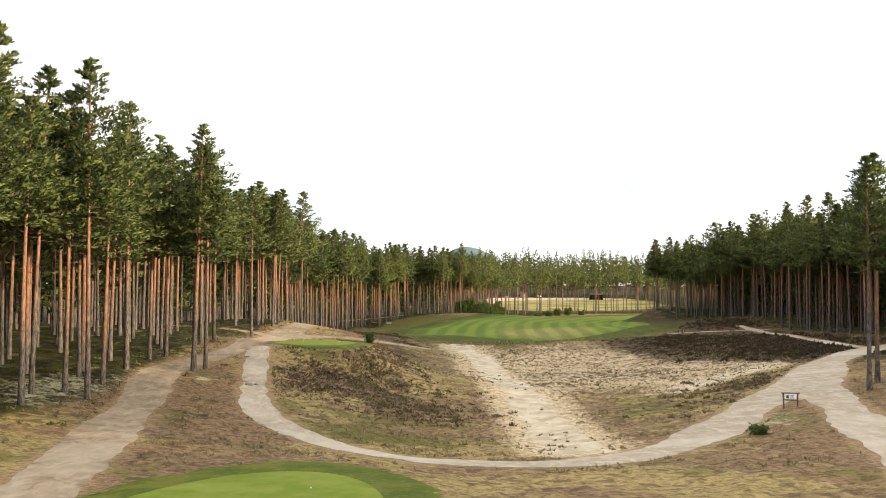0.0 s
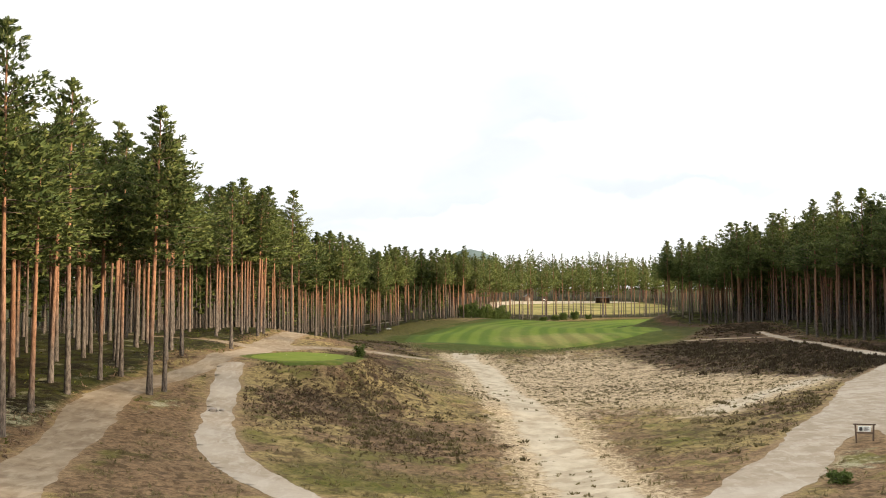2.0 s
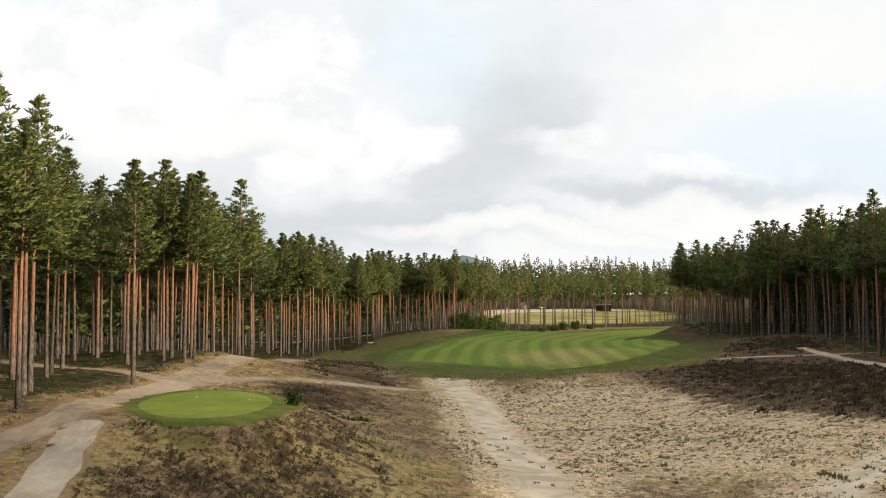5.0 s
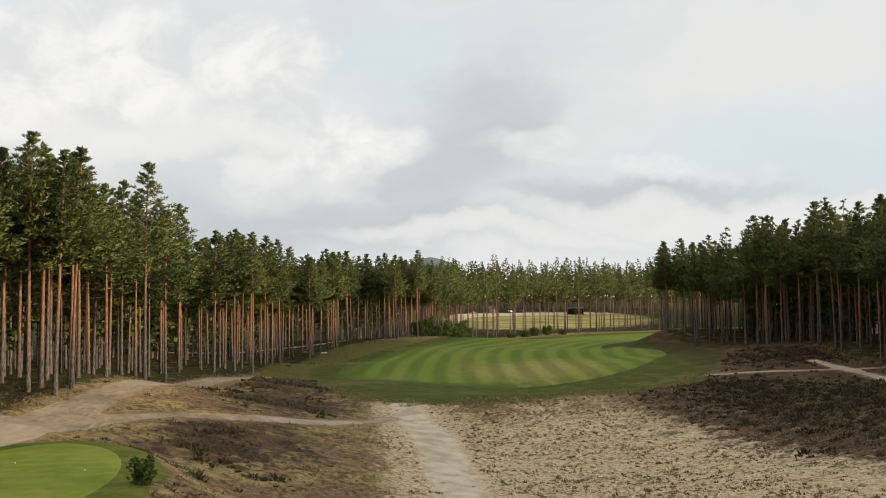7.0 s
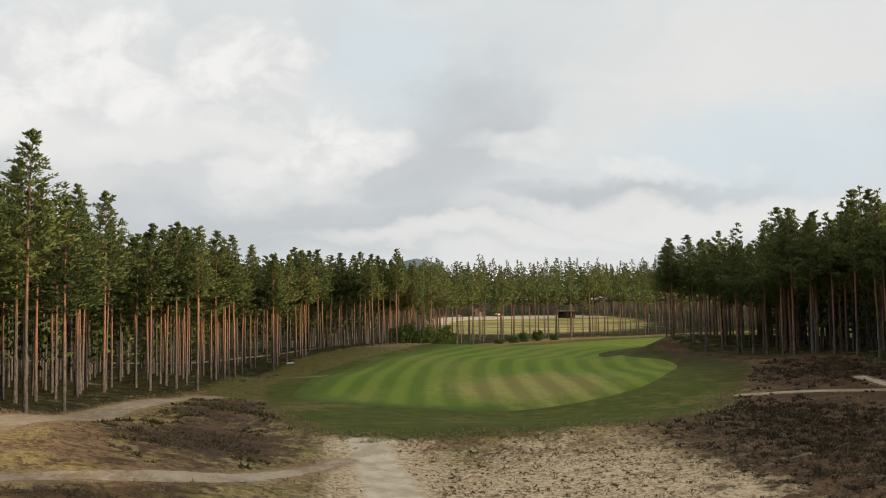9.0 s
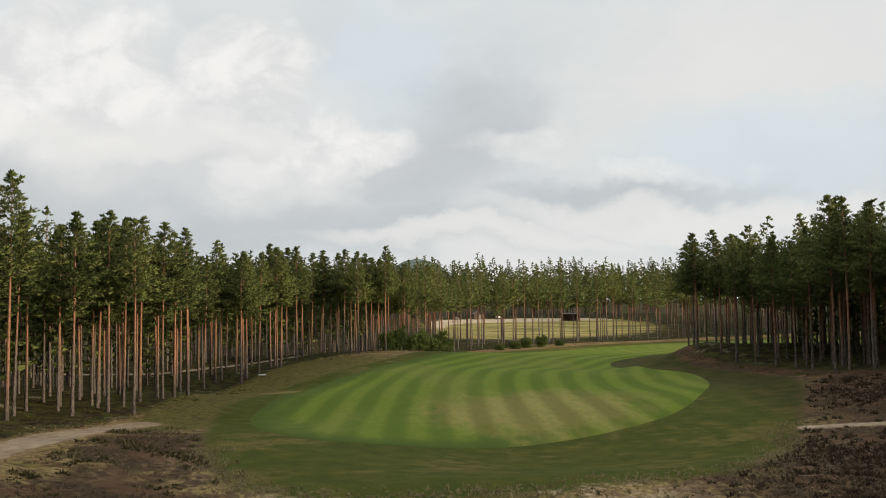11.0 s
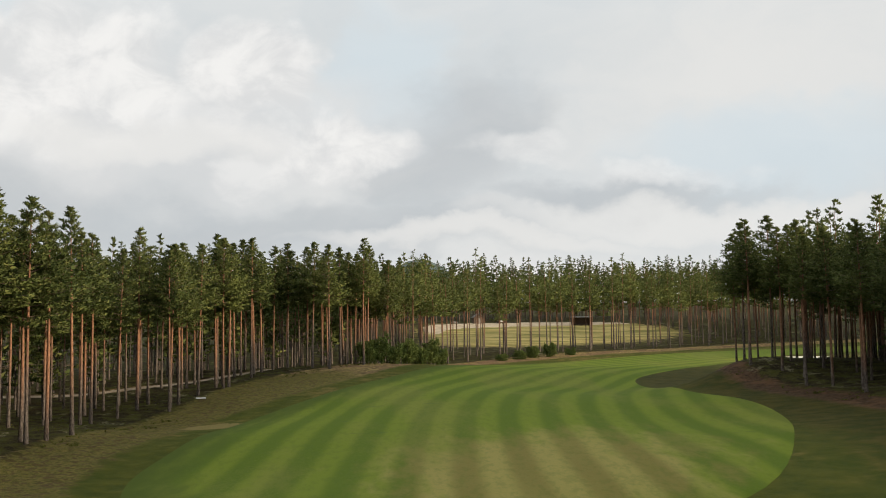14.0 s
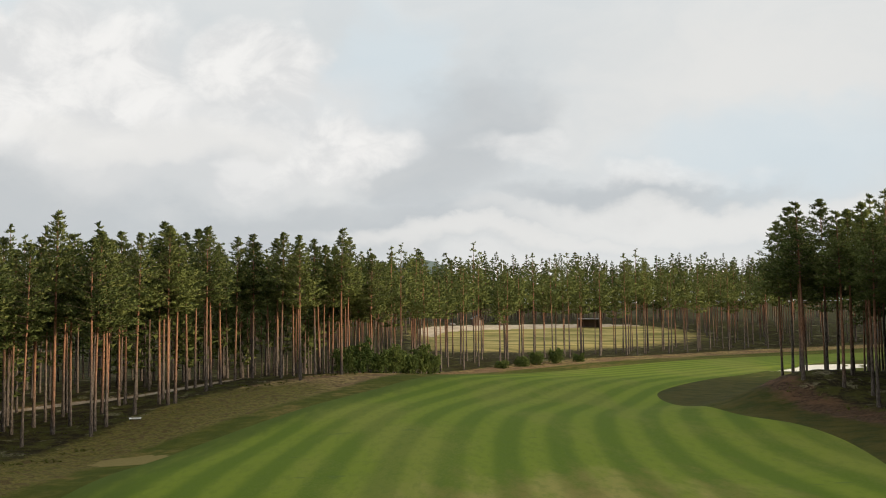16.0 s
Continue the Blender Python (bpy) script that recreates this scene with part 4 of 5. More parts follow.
off_track = lambda x, y: (track_distance(x, y) > 0.8)
strip_l = scatter(5, (-34, 40, 10, 330), 2.7, lambda x, y: (left_wood(x, y) > np.where((y > 80) & (y < 290), np.where(y > 200, 6.0, 4.0), 0.2)) & (left_wood(x, y) < 10) & off_track(x, y), placed)
strip_r = scatter(6, (26, 90, 75, 268), 2.8, lambda x, y: (right_wood(x, y) > 0.2) & (right_wood(x, y) < 9) & off_track(x, y), placed)
near = np.vstack([strip_l, strip_r])
order = np.argsort(np.maximum(left_wood(*near.T), right_wood(*near.T)) + rng.uniform(0, 3, len(near)))
single = near[order[:212]]
rest = near[order[212:]]
for x, y in single:
    plant(x, y, (rng.uniform(15.4, 18.6) if y < 178 or (x > 40 and y > 222) else rng.uniform(16.6, 19.8)), int(rng.integers(7)), rng.uniform(0, 360), EDGE_LABEL, "pines of the wood")


def wood(name, label, spots, seed, variants, low=0.0, tall=1.0):
    """Many pines of a far or deep wood, joined."""
    r = np.random.default_rng(seed)
    zs = ground_z(spots[:, 0], spots[:, 1])
    pick = np.where((r.uniform(size=len(spots)) < low) & ((spots[:, 1] > 458) | (left_wood(*spots.T) > 11) & (spots[:, 0] < 0) | (spots[:, 0] > 66) & (spots[:, 1] < 252)), r.integers(6, 9, len(spots)), r.integers(0, 6, len(spots)))
    turns, sizes = r.uniform(0, 6.28, len(spots)), r.uniform(0.86, 1.14, len(spots)) * tall * np.where(spots[:, 1] < 178, 0.95, 1.0)
    top = tagged(new(name), label, "pine wood", kind="stuff")
    for which, key in ((0, "trunk"), (1, "crown")):
        vs, fs, ns, hs, n = [], [], [], [], 0
        for (x, y), z, k, a, s in zip(spots, zs, pick, turns, sizes):
            v, f, g = variants[k][which]
            c, q = math.cos(a), math.sin(a)
            w = np.stack([c * v[:, 0] - q * v[:, 1] + x, q * v[:, 0] + c * v[:, 1] + y, v[:, 2] * s + z], -1)
            vs.append(w)
            fs.append(f + n)
            hs.append(v[:, 2])
            if g is not None:
                ns.append(np.stack([c * g[:, 0] - q * g[:, 1], q * g[:, 0] + c * g[:, 1], g[:, 2]], -1))
            n += len(v)
        V, F = np.vstack(vs), np.vstack(fs)
        me = bpy.data.meshes.new(key)
        me.from_pydata(V.tolist(), [], F.tolist())
        me.materials.append(M_BARK if key == "trunk" else M_NEEDLE)
        me.polygons.foreach_set("use_smooth", np.ones(len(me.polygons), bool))
        me.update()
        if key == "trunk":
            me.attributes.new("rise", "FLOAT", "POINT").data.foreach_set("value", np.concatenate(hs).astype(np.float32))
        if ns:
            me.normals_split_custom_set_from_vertices(np.vstack(ns).tolist())
        part_of(key, me, top)["kind"] = "stuff"
    return top


SIMPLE, COARSE = [], []
for i, (tall, bare, wide) in enumerate([(18.5, 0.55, 3.1), (19.5, 0.53, 3.2), (17.5, 0.57, 2.9), (20.0, 0.55, 3.2), (18.0, 0.50, 3.3), (16.5, 0.53, 2.9), (17.5, 0.26, 2.0), (13.0, 0.16, 2.0), (18.5, 0.3, 2.1)]):
    for store, coarse in ((SIMPLE, i > 5), (COARSE, True)):
        t, c, _ = pine(300 + i, False, tall, bare, wide, coarse)
        store.append([(np.vstack(t.v), np.array(t.f), None), (np.vstack(c.v), np.array(c.f), c.nrm)])

taken = placed + [tuple(p) for p in near]
deep_l = scatter(7, (-75, 30, 10, 345), 2.8, lambda x, y: (left_wood(x, y) >= 10) & (left_wood(x, y) < 36) & off_track(x, y), taken)
deep_r = scatter(8, (40, 70, 120, 250), 2.7, lambda x, y: (right_wood(x, y) >= 9) & (right_wood(x, y) < 36) & off_track(x, y), taken)
outer = scatter(14, (-130, 40, 180, 400), 6.0, lambda x, y: (((left_wood(x, y) >= 36) & (left_wood(x, y) < 85) & (x < -30)) | ((right_wood(x, y) >= 36) & (right_wood(x, y) < 85) & (y < 250))), taken)
east = scatter(15, (135, 220, 270, 470), 5.5, lambda x, y: (x - 135 > 0.5 * np.abs(y - 340) - 8), taken)
knoll_deep = scatter(16, (66, 250, 130, 286), 2.7, lambda x, y: right_wood(x, y) > 1.5, taken)
knoll = scatter(9, (52, 256, 130, 290), 3.6, lambda x, y: (right_wood(x, y) > 0.5), taken)
screen = scatter(10, (6, 300, 150, 420), 3.3, lambda x, y: (left_wood(x, y) > 0.6) & (left_wood(x, y) < 11) & (ring_distance(x, y, CLEARING) > -4), taken)
back = scatter(12, (-90, 330, 220, 560), 4.4, lambda x, y: (left_wood(x, y) > 12) & (ring_distance(x, y, CLEARING) > 1.5) & (ring_distance(x, y, CLEARING) < 52), [tuple(p) for p in deep_l] + [tuple(p) for p in screen] + [(34.7, 448), (41.3, 447), (65, 440), (42.7, 449.5), (27.7, 449)])
far = scatter(13, (-340, 420, 480, 700), 11.0, lambda x, y: (ring_distance(x, y, CLEARING) > 60) & (y > 470), [tuple(p) for p in back])
# added pines that block the low sun; those below y = 60 are never seen
thick = scatter(17, (38, -50, 128, 268), 3.8, lambda x, y: (right_wood(x, y) > np.where(y < 60, 3.0, 9.0)) & (right_wood(x, y) < 58), [])
wood("young_pine_wood", "added thicket of young pines that blocks the low sun, partly out of view", thick, 26, COARSE, 1.0)
wood("deep_pine_wood", "dense wood of tall bare-trunked pines", np.vstack([rest, deep_l, deep_r]), 21, SIMPLE, 0.65)
wood("outer_pine_wood", "depth of the pine wood with younger trees", np.vstack([outer, east]), 25, COARSE, 0.6)
wood("knoll_pine_wood", "stand of dark pines on the low knoll", np.vstack([knoll, knoll_deep]), 22, SIMPLE, 0.0, 0.83)
wood("screen_pine_wood", "thin row of pines beyond the fairway", screen, 23, SIMPLE)
wood("far_pine_wood", "far pine wood behind the clearing", np.vstack([back, far]), 24, COARSE, 0.8)


# ---- far hill ----
def hill():
    xs, ys = np.linspace(-900, 900, 61), np.linspace(-300, 300, 9)
    X, Y = np.meshgrid(xs, ys)
    r = np.random.default_rng(2)
    Z = (116 * np.exp(-(np.abs(X - 65) / 112) ** 2.6) + 55 * np.exp(-((X + 20) / 420) ** 2) + 15) * np.exp(-(Y / 190) ** 2) + r.normal(0, 1.6, X.shape)
    ob = mesh_object("hill", np.stack([X, Y + 2600, Z + 8], -1).reshape(-1, 3), quads(len(ys), len(xs)), M_HILL)
    tagged(ob, "distant wooded hill on the horizon", "hill", kind="structure")


hill()


# ---- undergrowth ----
def undergrowth(name, label, category, mat, box, weight, count, size, blades, seed, flat=1.0, width=0.22):
    r = np.random.default_rng(seed)
    many = count // 9
    px, py = r.uniform(box[0], box[2], many * 7), r.uniform(box[1], box[3], many * 7)
    pick = np.flatnonzero(r.uniform(0, 1, len(px)) < weight(px, py))[:many]
    kids = r.integers(2, 17, len(pick))
    loose = np.repeat(r.uniform(0.15, 0.75, len(pick)), kids)
    x = np.repeat(px[pick], kids) + r.normal(0, 1, kids.sum()) * loose * 1.4
    y = np.repeat(py[pick], kids) + r.normal(0, 1, kids.sum()) * loose
    pick = np.flatnonzero((weight(x, y) > 0.03) & (track_distance(x, y) > 0.25))
    x, y = x[pick], y[pick]
    s = size * r.uniform(0.55, 1.35, len(x))
    c = np.stack([x, y, ground_z(x, y) + s * 0.2], -1)
    v, f = tufts(c, s, blades, r, flat, width)
    me = bpy.data.meshes.new(name)
    me.from_pydata(v.tolist(), [], f.tolist())
    me.materials.append(mat)
    me.update()
    return tagged(new(name, me), label, category, kind="stuff")


def patchy(x, y, scale=0.35, seed=0.0):
    return 0.5 + 0.5 * np.sin(x * scale + 2 * np.sin(y * scale * 0.7 + seed)) * np.cos(y * scale * 0.9 + 1.7 * np.sin(x * scale * 0.6 + seed))


def off_turf(x, y):
    return (ring_distance(x, y, ROUGH) > 0.3) & (ring_distance(x, y, TEE_FAR_COLLAR) > 0.2) & (ring_distance(x, y, TEE_NEAR_COLLAR) > 0.2)


heath_at = lambda x, y: (blob(x, y, -7.5, 80, 6, 9) + 0.8 * blob(x, y, 24, 80, 7, 16, -30) + 0.7 * blob(x, y, -1, 72, 7, 8) + 0.75 * blob(x, y, -8, 122, 6, 9) + 0.9 * blob(x, y, -9, 150, 5, 10) + 0.6 * blob(x, y, -5, 92, 3.5, 8) + 0.4 * blob(x, y, -13, 60, 3.5, 14, 12)) * (0.35 + 0.65 * patchy(x, y, 0.5, 3.0)) * off_turf(x, y)
undergrowth("heather", "low brown heather on the banks", "heather", M_HEATHER, (-20, 45, 34, 185), lambda x, y: np.clip(heath_at(x, y) - 0.25, 0, 1) * 1.4, 30000, 0.15, 4, 31, 0.7, 0.34)
undergrowth("sand_tufts", "sparse withered tufts on pale sand", "dry grass", M_WITHERED, (-4, 84, 36, 158), lambda x, y: blob(x, y, 17, 128, 16, 34) * (line_distance(x, y, GULLY)[0] > 2.2) * patchy(x, y, 0.9) * off_turf(x, y), 11000, 0.10, 5, 32, 0.4, 0.5)
undergrowth("dry_grass", "dry straw-coloured grass on the slopes", "dry grass", M_STRAW, (-18, 40, 46, 192), lambda x, y: 0.75 * patchy(x, y, 0.3, 1.0) * off_turf(x, y) * (line_distance(x, y, GULLY)[0] > 2.5) * (1 - 0.7 * blob(x, y, 17, 128, 14, 26)), 12000, 0.20, 6, 33, 1.6, 0.16)
undergrowth("bank_grass", "long pale grass along the fairway bank", "dry grass", M_STRAW, (-6, 150, 46, 182), lambda x, y: np.exp(-(ring_distance(x, y, ROUGH) / 1.3) ** 2), 3000, 0.26, 6, 34, 1.6, 0.16)
undergrowth("heather", "thick dark heather on the bank below the tee", "heather", M_HEATHER, (-18, 64, 6, 192), lambda x, y: np.clip(1.2 * blob(x, y, -8, 80, 6, 8) + blob(x, y, -4.5, 90, 3.5, 9) + 0.9 * blob(x, y, -9, 150, 5, 8) + 1.0 * blob(x, y, -11.5, 178, 3, 8) + 0.7 * blob(x, y, -9, 122, 5, 5) - 0.2, 0, 1) * (0.15 + 0.85 * patchy(x, y, 0.8, 1.4)) * off_turf(x, y), 7500, 0.22, 5, 39, 0.8, 0.28)
undergrowth("moor_sprigs", "dark low moor heather, its colour partly darkened for the wood's shade", "heather", M_MOOR, (20, 96, 62, 205), lambda x, y: np.clip(blob(x, y, 37, 140, 10, 34, 8) + 0.9 * blob(x, y, 40, 113, 6, 14) + blob(x, y, 53, 190, 8, 14) - 0.2, 0, 1) * 1.3 * off_turf(x, y), 26000, 0.15, 4, 40, 0.7, 0.34)
wood_edge = lambda x, y: np.clip(np.maximum(np.exp(-((left_wood(x, y) - 5) / 5) ** 2), np.exp(-((right_wood(x, y) - 5) / 6) ** 2)), 0, 1) * patchy(x, y, 0.45, 2.0) * off_turf(x, y)
undergrowth("edge_heather", "dark heather bank along the wood's edge", "heather", M_HEATHER, (-26, 30, 60, 200), lambda x, y: np.clip(np.maximum(np.exp(-((left_wood(x, y) + 0.3) / 1.6) ** 2), np.exp(-((right_wood(x, y) + 0.3) / 1.8) ** 2)), 0, 1) * off_turf(x, y), 11000, 0.26, 6, 38, 0.8, 0.3)
undergrowth("bilberry", "bilberry and moss under the pines", "undergrowth", M_BILBERRY, (-40, 40, 80, 300), wood_edge, 24000, 0.26, 5, 35, 0.7, 0.34)


def mounds(name, label, category, mat, box, weight, count, radius, seed, blades=16):
    """Low rounded cushions of short sprigs, thick in the middle."""
    r = np.random.default_rng(seed)
    x, y = r.uniform(box[0], box[2], count * 12), r.uniform(box[1], box[3], count * 12)
    pick = np.flatnonzero((r.uniform(0, 1, len(x)) < weight(x, y)) & (track_distance(x, y) > 0.3) & off_turf(x, y))[:count]
    x, y = x[pick], y[pick]
    rad = np.repeat(radius * r.uniform(0.45, 1.5, len(x)) ** 1.3, blades)
    o = r.normal(0, 1, (len(rad), 3))
    o[:, 2] = np.abs(o[:, 2]) + 0.15
    o /= np.linalg.norm(o, axis=1, keepdims=True)
    px, py = np.repeat(x, blades) + o[:, 0] * rad * 0.75, np.repeat(y, blades) + o[:, 1] * rad * 0.75
    root = np.stack([px, py, ground_z(px, py) + o[:, 2] * rad * 0.3 - 0.03], -1)
    side = np.cross(o, r.normal(0, 1, o.shape))
    side /= np.linalg.norm(side, axis=1, keepdims=True)
    ln = rad[:, None] * r.uniform(0.4, 0.8, (len(rad), 1))
    v = np.stack([root - side * ln * 0.4, root + side * ln * 0.4, root + (o + (0, 0, 0.3)) * ln], 1).reshape(-1, 3)
    me = bpy.data.meshes.new(name)
    me.from_pydata(v.tolist(), [], np.arange(len(v)).reshape(-1, 3).tolist())
    me.materials.append(mat)
    me.update()
    return tagged(new(name, me), label, category, kind="stuff")


mounds("waste_tufts", "small dull tufts dotted over the pale sand", "dry grass", M_TUFT, (2, 92, 38, 160), lambda x, y: (0.9 * blob(x, y, 19, 126, 15, 34) + 0.25) * patchy(x, y, 0.7, 0.6) * (line_distance(x, y, GULLY)[0] > 1.8), 3400, 0.11, 71, 12)
mounds("slope_heather", "dark heather cushions on the grassy slopes", "heather", M_TUFT, (-18, 108, -3, 200), lambda x, y: np.clip(patchy(x, y, 0.45, 2.2) * 1.6 - 0.75, 0.02, 1) ** 2, 420, 0.24, 72)
mounds("moor_heather", "dark moor heather cushions, coloured partly for the wood's shade on the bank", "heather", M_MOOR, (24, 100, 60, 205), lambda x, y: np.clip(1.3 * blob(x, y, 38, 142, 10, 34, 8) + 0.9 * blob(x, y, 40, 113, 6, 14) + blob(x, y, 53, 190, 8, 14) - 0.15, 0, 1) * (0.35 + 0.65 * patchy(x, y, 0.6, 1.1)), 2600, 0.25, 73)
mounds("bank_heather", "brown heather cushions on the bank below the tee", "heather", M_TUFT, (-14, 62, 30, 100), lambda x, y: np.clip(blob(x, y, -6, 82, 7, 9) + 0.8 * blob(x, y, 23, 80, 6, 14, -30) + 0.7 * blob(x, y, 0, 72, 5, 6) - 0.1, 0, 1) * patchy(x, y, 0.7, 4.0), 420, 0.20, 74)
mounds("sunny_tufts", "yellowish grass tufts on the near slopes", "dry grass", M_STRAW, (-16, 40, 24, 120), lambda x, y: np.clip(patchy(x, y, 0.5, 5.0) - 0.3, 0.01, 1), 900, 0.13, 75, 12)


# ---- bushes ----
def bush(seed, x, y, tall, wide, label, mat=None):
    r = np.random.default_rng(seed)
    top = tagged(new("bush"), label, "bush")
    top.matrix_basis = pose(x, y, height(x, y))
    stems, leaves = Soup(), []
    for i in range(7):
        a, ln = i * 2.4, tall * r.uniform(0.6, 1.0)
        end = np.array([math.cos(a) * wide * 0.4, math.sin(a) * wide * 0.4, ln])
        mid = end * (0.45, 0.45, 0.55)
        tube(stems, [(0, 0, -0.1), mid, end], [0.03, 0.02, 0.008], 4)
        for t in r.uniform(0.2, 1.1, 40 if tall < 1.2 else 75):
            leaves.append(end * t + r.normal(0, 0.22 * wide, 3) * (1, 1, 0.6) * (1.25 - 0.8 * t))
    leaves = np.array(leaves)
    leaves[:, 2] = np.maximum(leaves[:, 2], 0.05)
    crown = Soup()
    crown.put(*tufts(leaves, (0.10 if tall < 1.2 else 0.17) * math.sqrt(tall) + 0.05, 8, r, 0.9, 0.36))
    part_of("stems", stems.data("stems", M_DEADWOOD), top)["kind"] = "stuff"
    part_of("foliage", crown.data("foliage", mat or M_BUSH, False), top)["kind"] = "stuff"
    return top


bush(41, -6.7, 95.0, 0.95, 0.75, "green bush at the corner of the forward tee")
bush(42, 15.8, 52.2, 0.42, 0.85, "small dark green bush on the dry bank")
for i, (x, y, h, w) in enumerate([(5.2, 298.5, 3.6, 2.6), (7.4, 301, 4.6, 2.8), (9.8, 304, 3.4, 2.6), (12, 307, 4.0, 2.8), (14.2, 311, 3.4, 2.6), (16.2, 314.5, 4.4, 2.6), (18, 318, 3.0, 2.4)]):
    tagged(bush(50 + i, x, y, h, w, "dense green bush at the edge of the fairway"), group="bushes by the fairway")
for i, (x, y, h, w) in enumerate([(35, 342, 1.6, 2.4), (38, 345, 2.2, 2.4), (42, 348, 2.6, 2.4), (31, 338, 1.3, 2.0), (47, 352, 1.4, 2.0)]):
    tagged(bush(60 + i, x, y, h, w, "low dark bush before the thin pines"), group="bushes before the pines")


# ---- small things ----
def box(bm, sx, sy, sz, m, bevel=0.0):
    got = bmesh.ops.create_cube(bm, size=1.0, matrix=m @ Matrix.Diagonal((sx, sy, sz, 1)))
    if bevel:
        edges = list({e for v in got["verts"] for e in v.link_edges})
        bmesh.ops.bevel(bm, geom=edges, offset=bevel, segments=1, affect="EDGES")


def part(name, bm, mat, parent, label="", smooth=False):
    me = bpy.data.meshes.new(name)
    bm.to_mesh(me)
    bm.free()
    me.materials.append(mat)
    return part_of(name, me, parent, label)


def block(name, size, m, mat, parent, label="", bevel=0.01):
    bm = bmesh.new()
    box(bm, *size, m, bevel)
    return part(name, bm, mat, parent, label)


def sign_board(x, y, turn):
    top = tagged(new("sign_board"), "dark wooden sign frame with a white panel on the bank", "sign")
    top.matrix_basis = pose(x, y, height(x, y), 0, 0, turn)
    for s in (-1, 1):
        block("post", (0.08, 0.08, 1.0), pose(s * 0.39, 0, 0.38, 0, s * 2, 0), M_STAINED, top)
    block("top_rail", (1.02, 0.12, 0.06), pose(0, 0, 0.86), M_STAINED, top)
    block("lower_rail", (0.80, 0.06, 0.07), pose(0, 0, 0.46), M_STAINED, top)
    panel = block("panel", (0.56, 0.03, 0.25), pose(0, -0.015, 0.645), M_PANEL, top, "white printed panel")
    block("picture", (0.14, 0.006, 0.18), pose(-0.17, -0.035, 0.645), M_INK, panel)
    for i in range(4):
        block("text_bar", (0.26 - 0.05 * (i % 2), 0.006, 0.018), pose(0.08 - 0.025 * (i % 2), -0.035, 0.73 - 0.052 * i), M_INK, panel)


sign_board(20.3, 60.9, -14)


def marker_board(x, y, turn):
    top = tagged(new("marker_board"), "low white plank on short feet beside the fairway", "marker")
    top.matrix_basis = pose(x, y, height(x, y), 0, 0, turn)
    block("plank", (1.15, 0.3, 0.08), pose(0, 0, 0.28, 14), M_WHITE, top)
    for s in (-0.42, 0.42):
        block("foot", (0.10, 0.22, 0.36), pose(s, 0, 0.10), M_STAINED, top)


marker_board(-13.5, 260.3, 8)


def shelter(x, y, turn):
    top = tagged(new("shelter"), "dark timber shelter with a flat roof and open front", "shelter")
    top.matrix_basis = pose(x, y, height(x, y), 0, 0, turn)
    block("roof", (6.2, 3.4, 0.22), pose(0, 0, 2.55, 4), M_ROOF, top)
    for sx in (-2.8, 0, 2.8):
        block("post", (0.16, 0.16, 2.6), pose(sx, -1.3, 1.2), M_STAINED, top)
    block("back_wall", (5.8, 0.14, 2.5), pose(0, 1.3, 1.15), M_STAINED, top)
    for sx in (-2.85, 2.85):
        block("side_wall", (0.14, 2.4, 2.3), pose(sx, 0.15, 1.1), M_STAINED, top)
    block("bench", (4.6, 0.5, 0.08), pose(-0.3, 0.9, 0.48), M_DEADWOOD, top)


def hut(x, y, turn):
    top = tagged(new("hut"), "small dark timber hut with a gabled roof", "hut")
    top.matrix_basis = pose(x, y, height(x, y), 0, 0, turn)
    bm = bmesh.new()
    v = [bm.verts.new(p) for p in ((-1.6, -1.4, -0.2), (1.6, -1.4, -0.2), (1.6, 1.4, -0.2), (-1.6, 1.4, -0.2), (-1.6, -1.4, 1.9), (1.6, -1.4, 1.9), (1.6, 1.4, 1.9), (-1.6, 1.4, 1.9), (0, -1.4, 2.9), (0, 1.4, 2.9))]
    for f in ((0, 1, 5, 8, 4), (2, 3, 7, 9, 6), (1, 2, 6, 5), (3, 0, 4, 7), (5, 6, 9, 8), (7, 4, 8, 9), (3, 2, 1, 0)):
        bm.faces.new([v[i] for i in f])
    part("wall", bm, M_STAINED, top)
    for s in (-1, 1):
        block("roof_slope", (2.2, 3.5, 0.12), pose(s * 0.92, 0, 2.42, 0, s * 32, 0), M_ROOF, top)
    door = block("door", (0.8, 0.06, 1.7), pose(0.3, -1.43, 0.75), M_DEADWOOD, top)
    block("handle", (0.04, 0.06, 0.12), pose(0.6, -1.48, 0.8), M_ROOF, door)


def wheel(parent, x, y, r, w):
    bm = bmesh.new()
    bmesh.ops.create_cone(bm, cap_ends=True, segments=18, radius1=r, radius2=r, depth=w, matrix=pose(x, y, r, 0, 90, 0))
    bmesh.ops.bevel(bm, geom=[e for e in bm.edges if len(e.link_faces) == 2 and e.calc_face_angle(0) > 1], offset=r * 0.15, segments=2, affect="EDGES")
    tyre = part("wheel", bm, M_ROOF, parent)
    bm = bmesh.new()
    bmesh.ops.create_cone(bm, cap_ends=True, segments=14, radius1=r * 0.5, radius2=r * 0.45, depth=w + 0.03, matrix=pose(x, y, r, 0, 90, 0))
    part("rim", bm, M_WHITE, tyre)


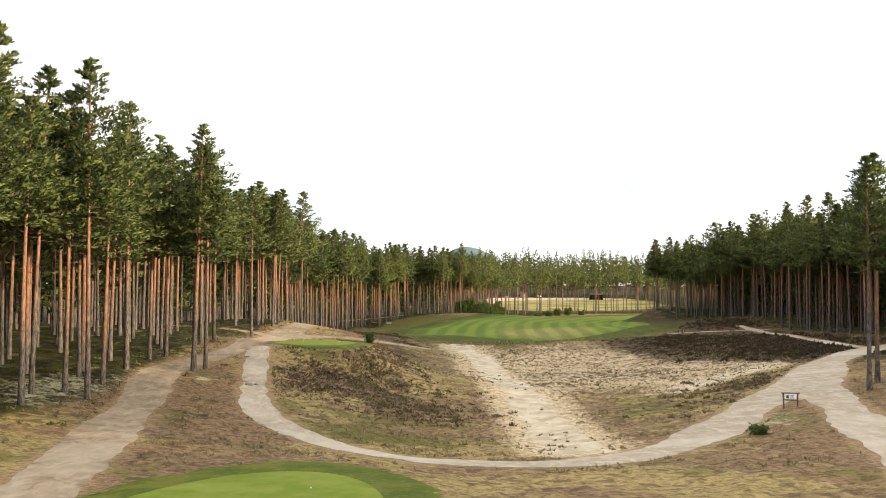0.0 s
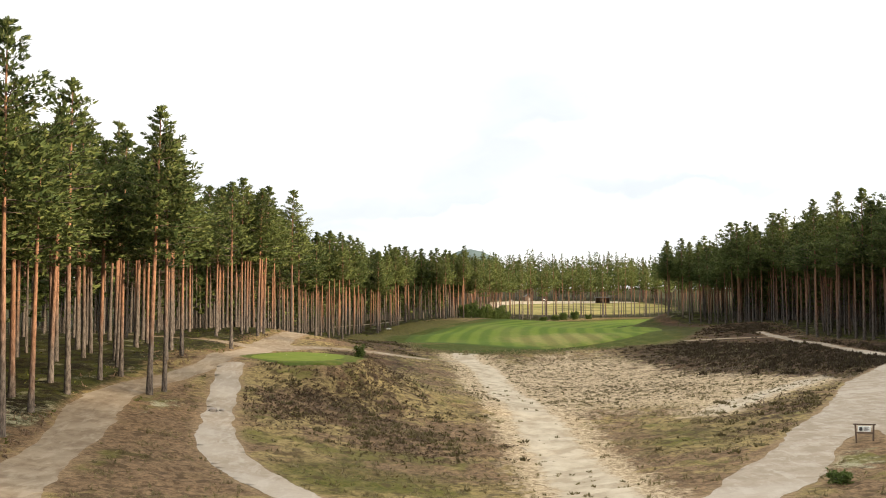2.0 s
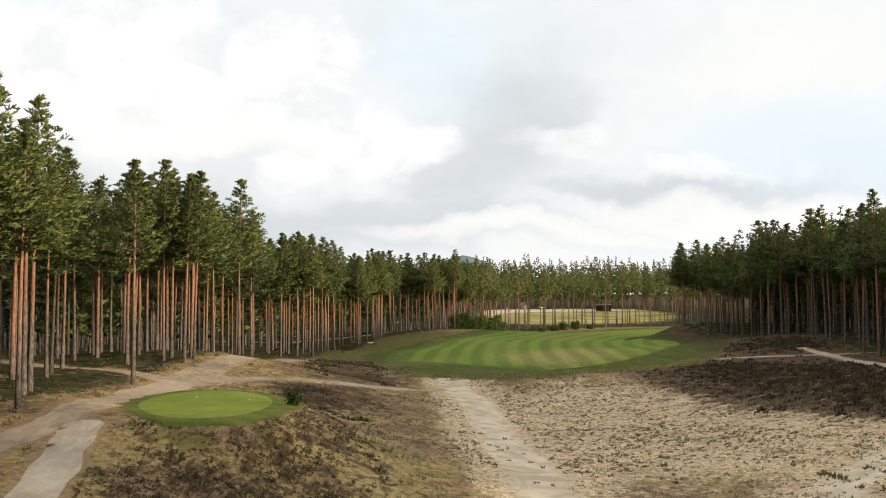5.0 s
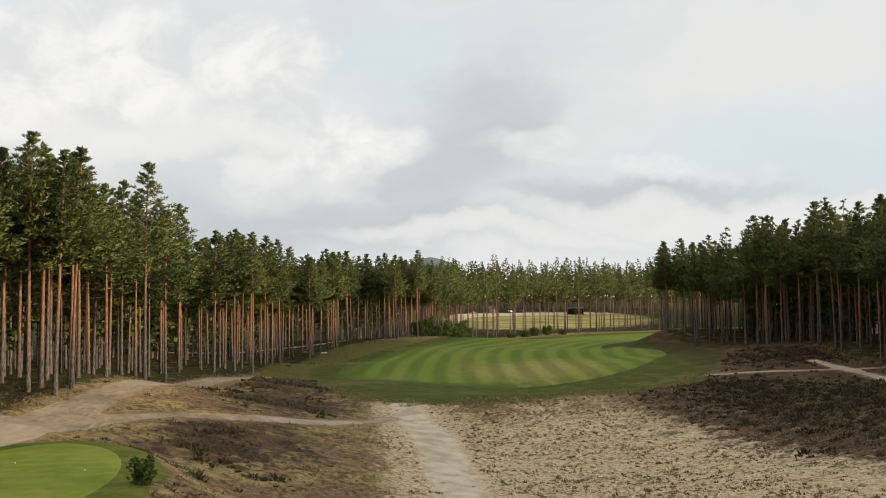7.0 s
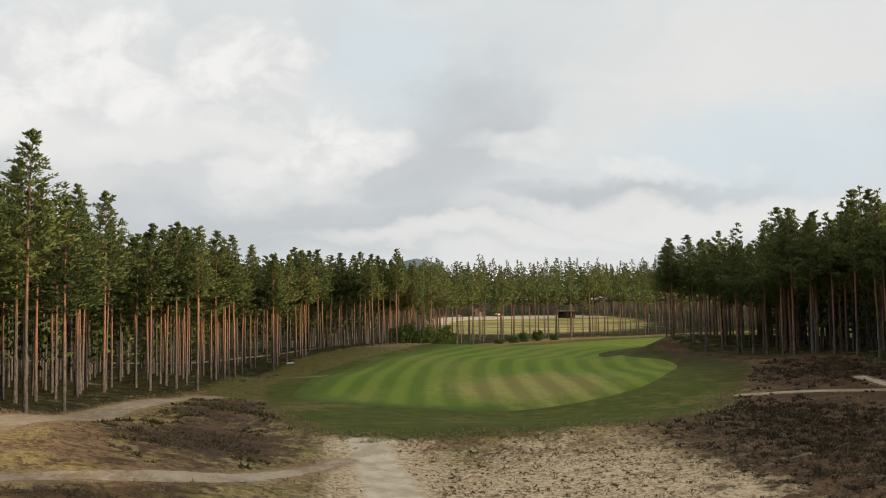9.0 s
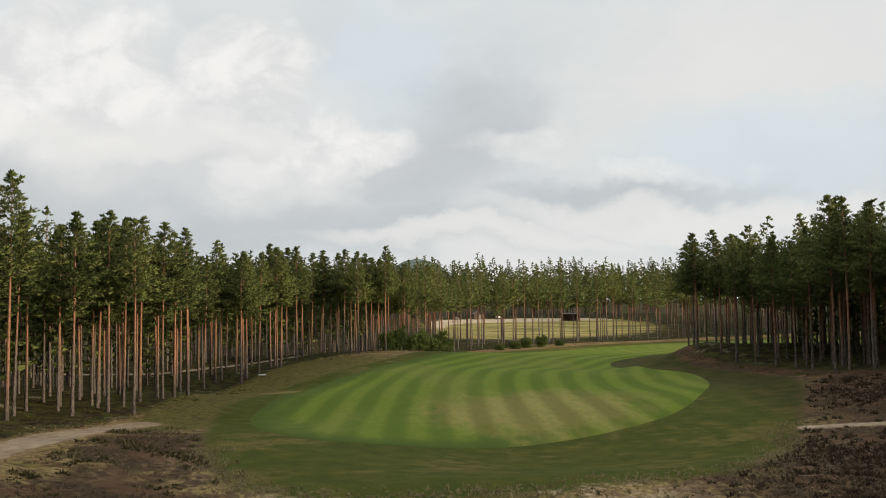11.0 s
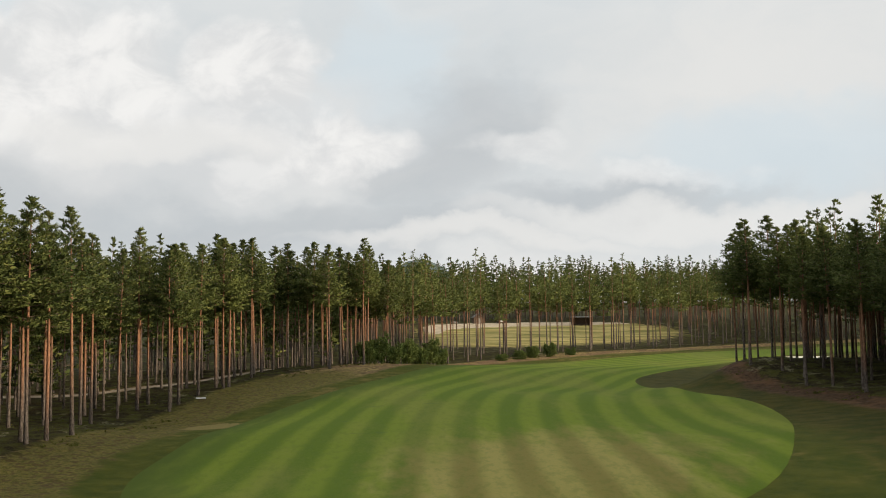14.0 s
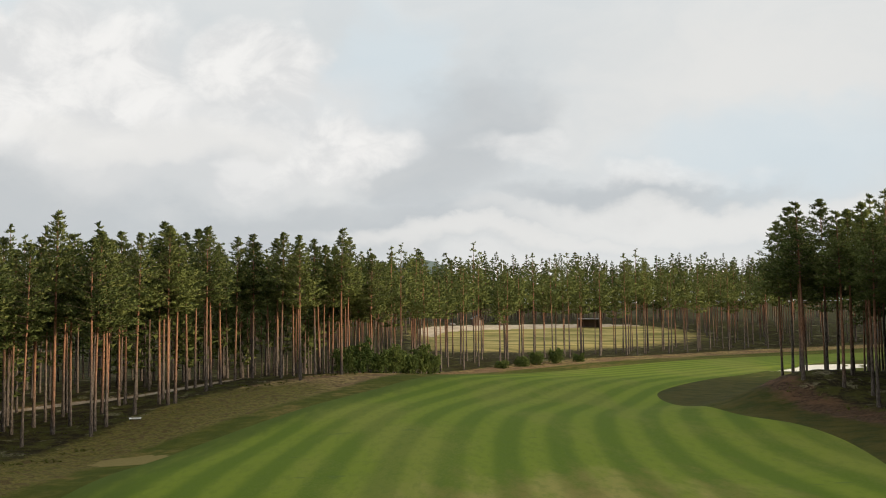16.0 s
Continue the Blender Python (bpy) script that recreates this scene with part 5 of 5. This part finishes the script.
def buggy(x, y, turn):
    top = tagged(new("golf_buggy"), "parked dark golf buggy with a roof and white front", "golf buggy")
    top.matrix_basis = pose(x, y, height(x, y), 0, 0, turn)
    block("body", (1.2, 2.3, 0.5), pose(0, 0, 0.5), M_STAINED, top, "dark body", 0.08)
    block("front_cowl", (1.1, 0.5, 0.45), pose(0, -0.95, 0.85, 20), M_WHITE, top, "white front cowl", 0.08)
    block("seat", (1.1, 0.5, 0.14), pose(0, 0.25, 0.85), M_DEADWOOD, top, "", 0.04)
    block("seat_back", (1.1, 0.12, 0.5), pose(0, 0.52, 1.12, -10), M_DEADWOOD, top, "", 0.04)
    block("roof", (1.3, 1.8, 0.07), pose(0, 0.1, 1.9), M_ROOF, top, "", 0.03)
    for sx in (-0.58, 0.58):
        block("roof_post", (0.05, 0.05, 1.15), pose(sx, -0.7, 1.32, 8), M_ROOF, top)
        block("roof_post", (0.05, 0.05, 1.05), pose(sx, 0.85, 1.37, -4), M_ROOF, top)
    for sx in (-0.55, 0.55):
        for sy in (-0.8, 0.8):
            wheel(top, sx, sy, 0.25, 0.2)


def pole(x, y, tall):
    top = tagged(new("marker_pole"), "slim white pole standing on the clearing", "pole")
    top.matrix_basis = pose(x, y, height(x, y))
    s = Soup()
    tube(s, [(0, 0, -0.2), (0, 0, tall * 0.5), (0, 0, tall)], [0.07, 0.06, 0.05], 8)
    part_of("shaft", s.data("shaft", M_WHITE), top)
    s = Soup()
    tube(s, [(0, 0, tall), (0, 0, tall + 0.06), (0, 0, tall + 0.1)], [0.06, 0.06, 0.01], 8)
    part_of("cap", s.data("cap", M_DEADWOOD), top)


def stone(seed, x, y, r, label):
    g = np.random.default_rng(seed)
    bm = bmesh.new()
    bmesh.ops.create_icosphere(bm, subdivisions=2, radius=1.0)
    for v in bm.verts:
        v.co *= 1 + 0.22 * noise.noise(v.co * 1.6 + Vector((seed, 0, 0)))
    bmesh.ops.transform(bm, matrix=Matrix.Diagonal((r, r * 0.8, r * 0.55, 1)), verts=bm.verts)
    me = bpy.data.meshes.new("stone")
    bm.to_mesh(me)
    bm.free()
    me.materials.append(M_STONE)
    ob = tagged(new("stone", me), label, "stone", "stones")
    ob.matrix_basis = pose(x, y, height(x, y) + r * 0.15, 0, 0, g.uniform(0, 360))


shelter(65, 440, -6)
hut(34.7, 448, 10)
buggy(41.3, 447, 30)
pole(42.7, 449.5, 3.9)
pole(38.6, 406.7, 2.2)
stone(73, 27.7, 449, 1.1, "large pale boulder at the edge of the clearing")
stone(71, -13.4, 72.1, 0.35, "grey stone lying on the sand path")
stone(72, -13.0, 72.6, 0.22, "grey stone lying on the sand path")
for i, (x, y) in enumerate([(-9.8, 98.5), (-13.6, 101.5), (-4.2, 33.5), (-8.6, 30.5)]):
    top = tagged(new("tee_marker"), "small white tee marker on mown turf", "tee marker", "tee markers")
    top.matrix_basis = pose(x, y, height(x, y) + 0.06) @ Matrix.Diagonal((0.55, 0.55, 0.6, 1))
    s = Soup()
    tube(s, [(0, 0, 0), (0, 0, 0.03), (0, 0, 0.07), (0, 0, 0.09)], [0.03, 0.05, 0.045, 0.01], 10)
    part_of("ball", s.data("ball", M_WHITE), top)
    s = Soup()
    tube(s, [(0, 0, -0.1), (0, 0, 0.0), (0, 0, 0.02)], [0.015, 0.015, 0.015], 6)
    part_of("spike", s.data("spike", M_ROOF), top)
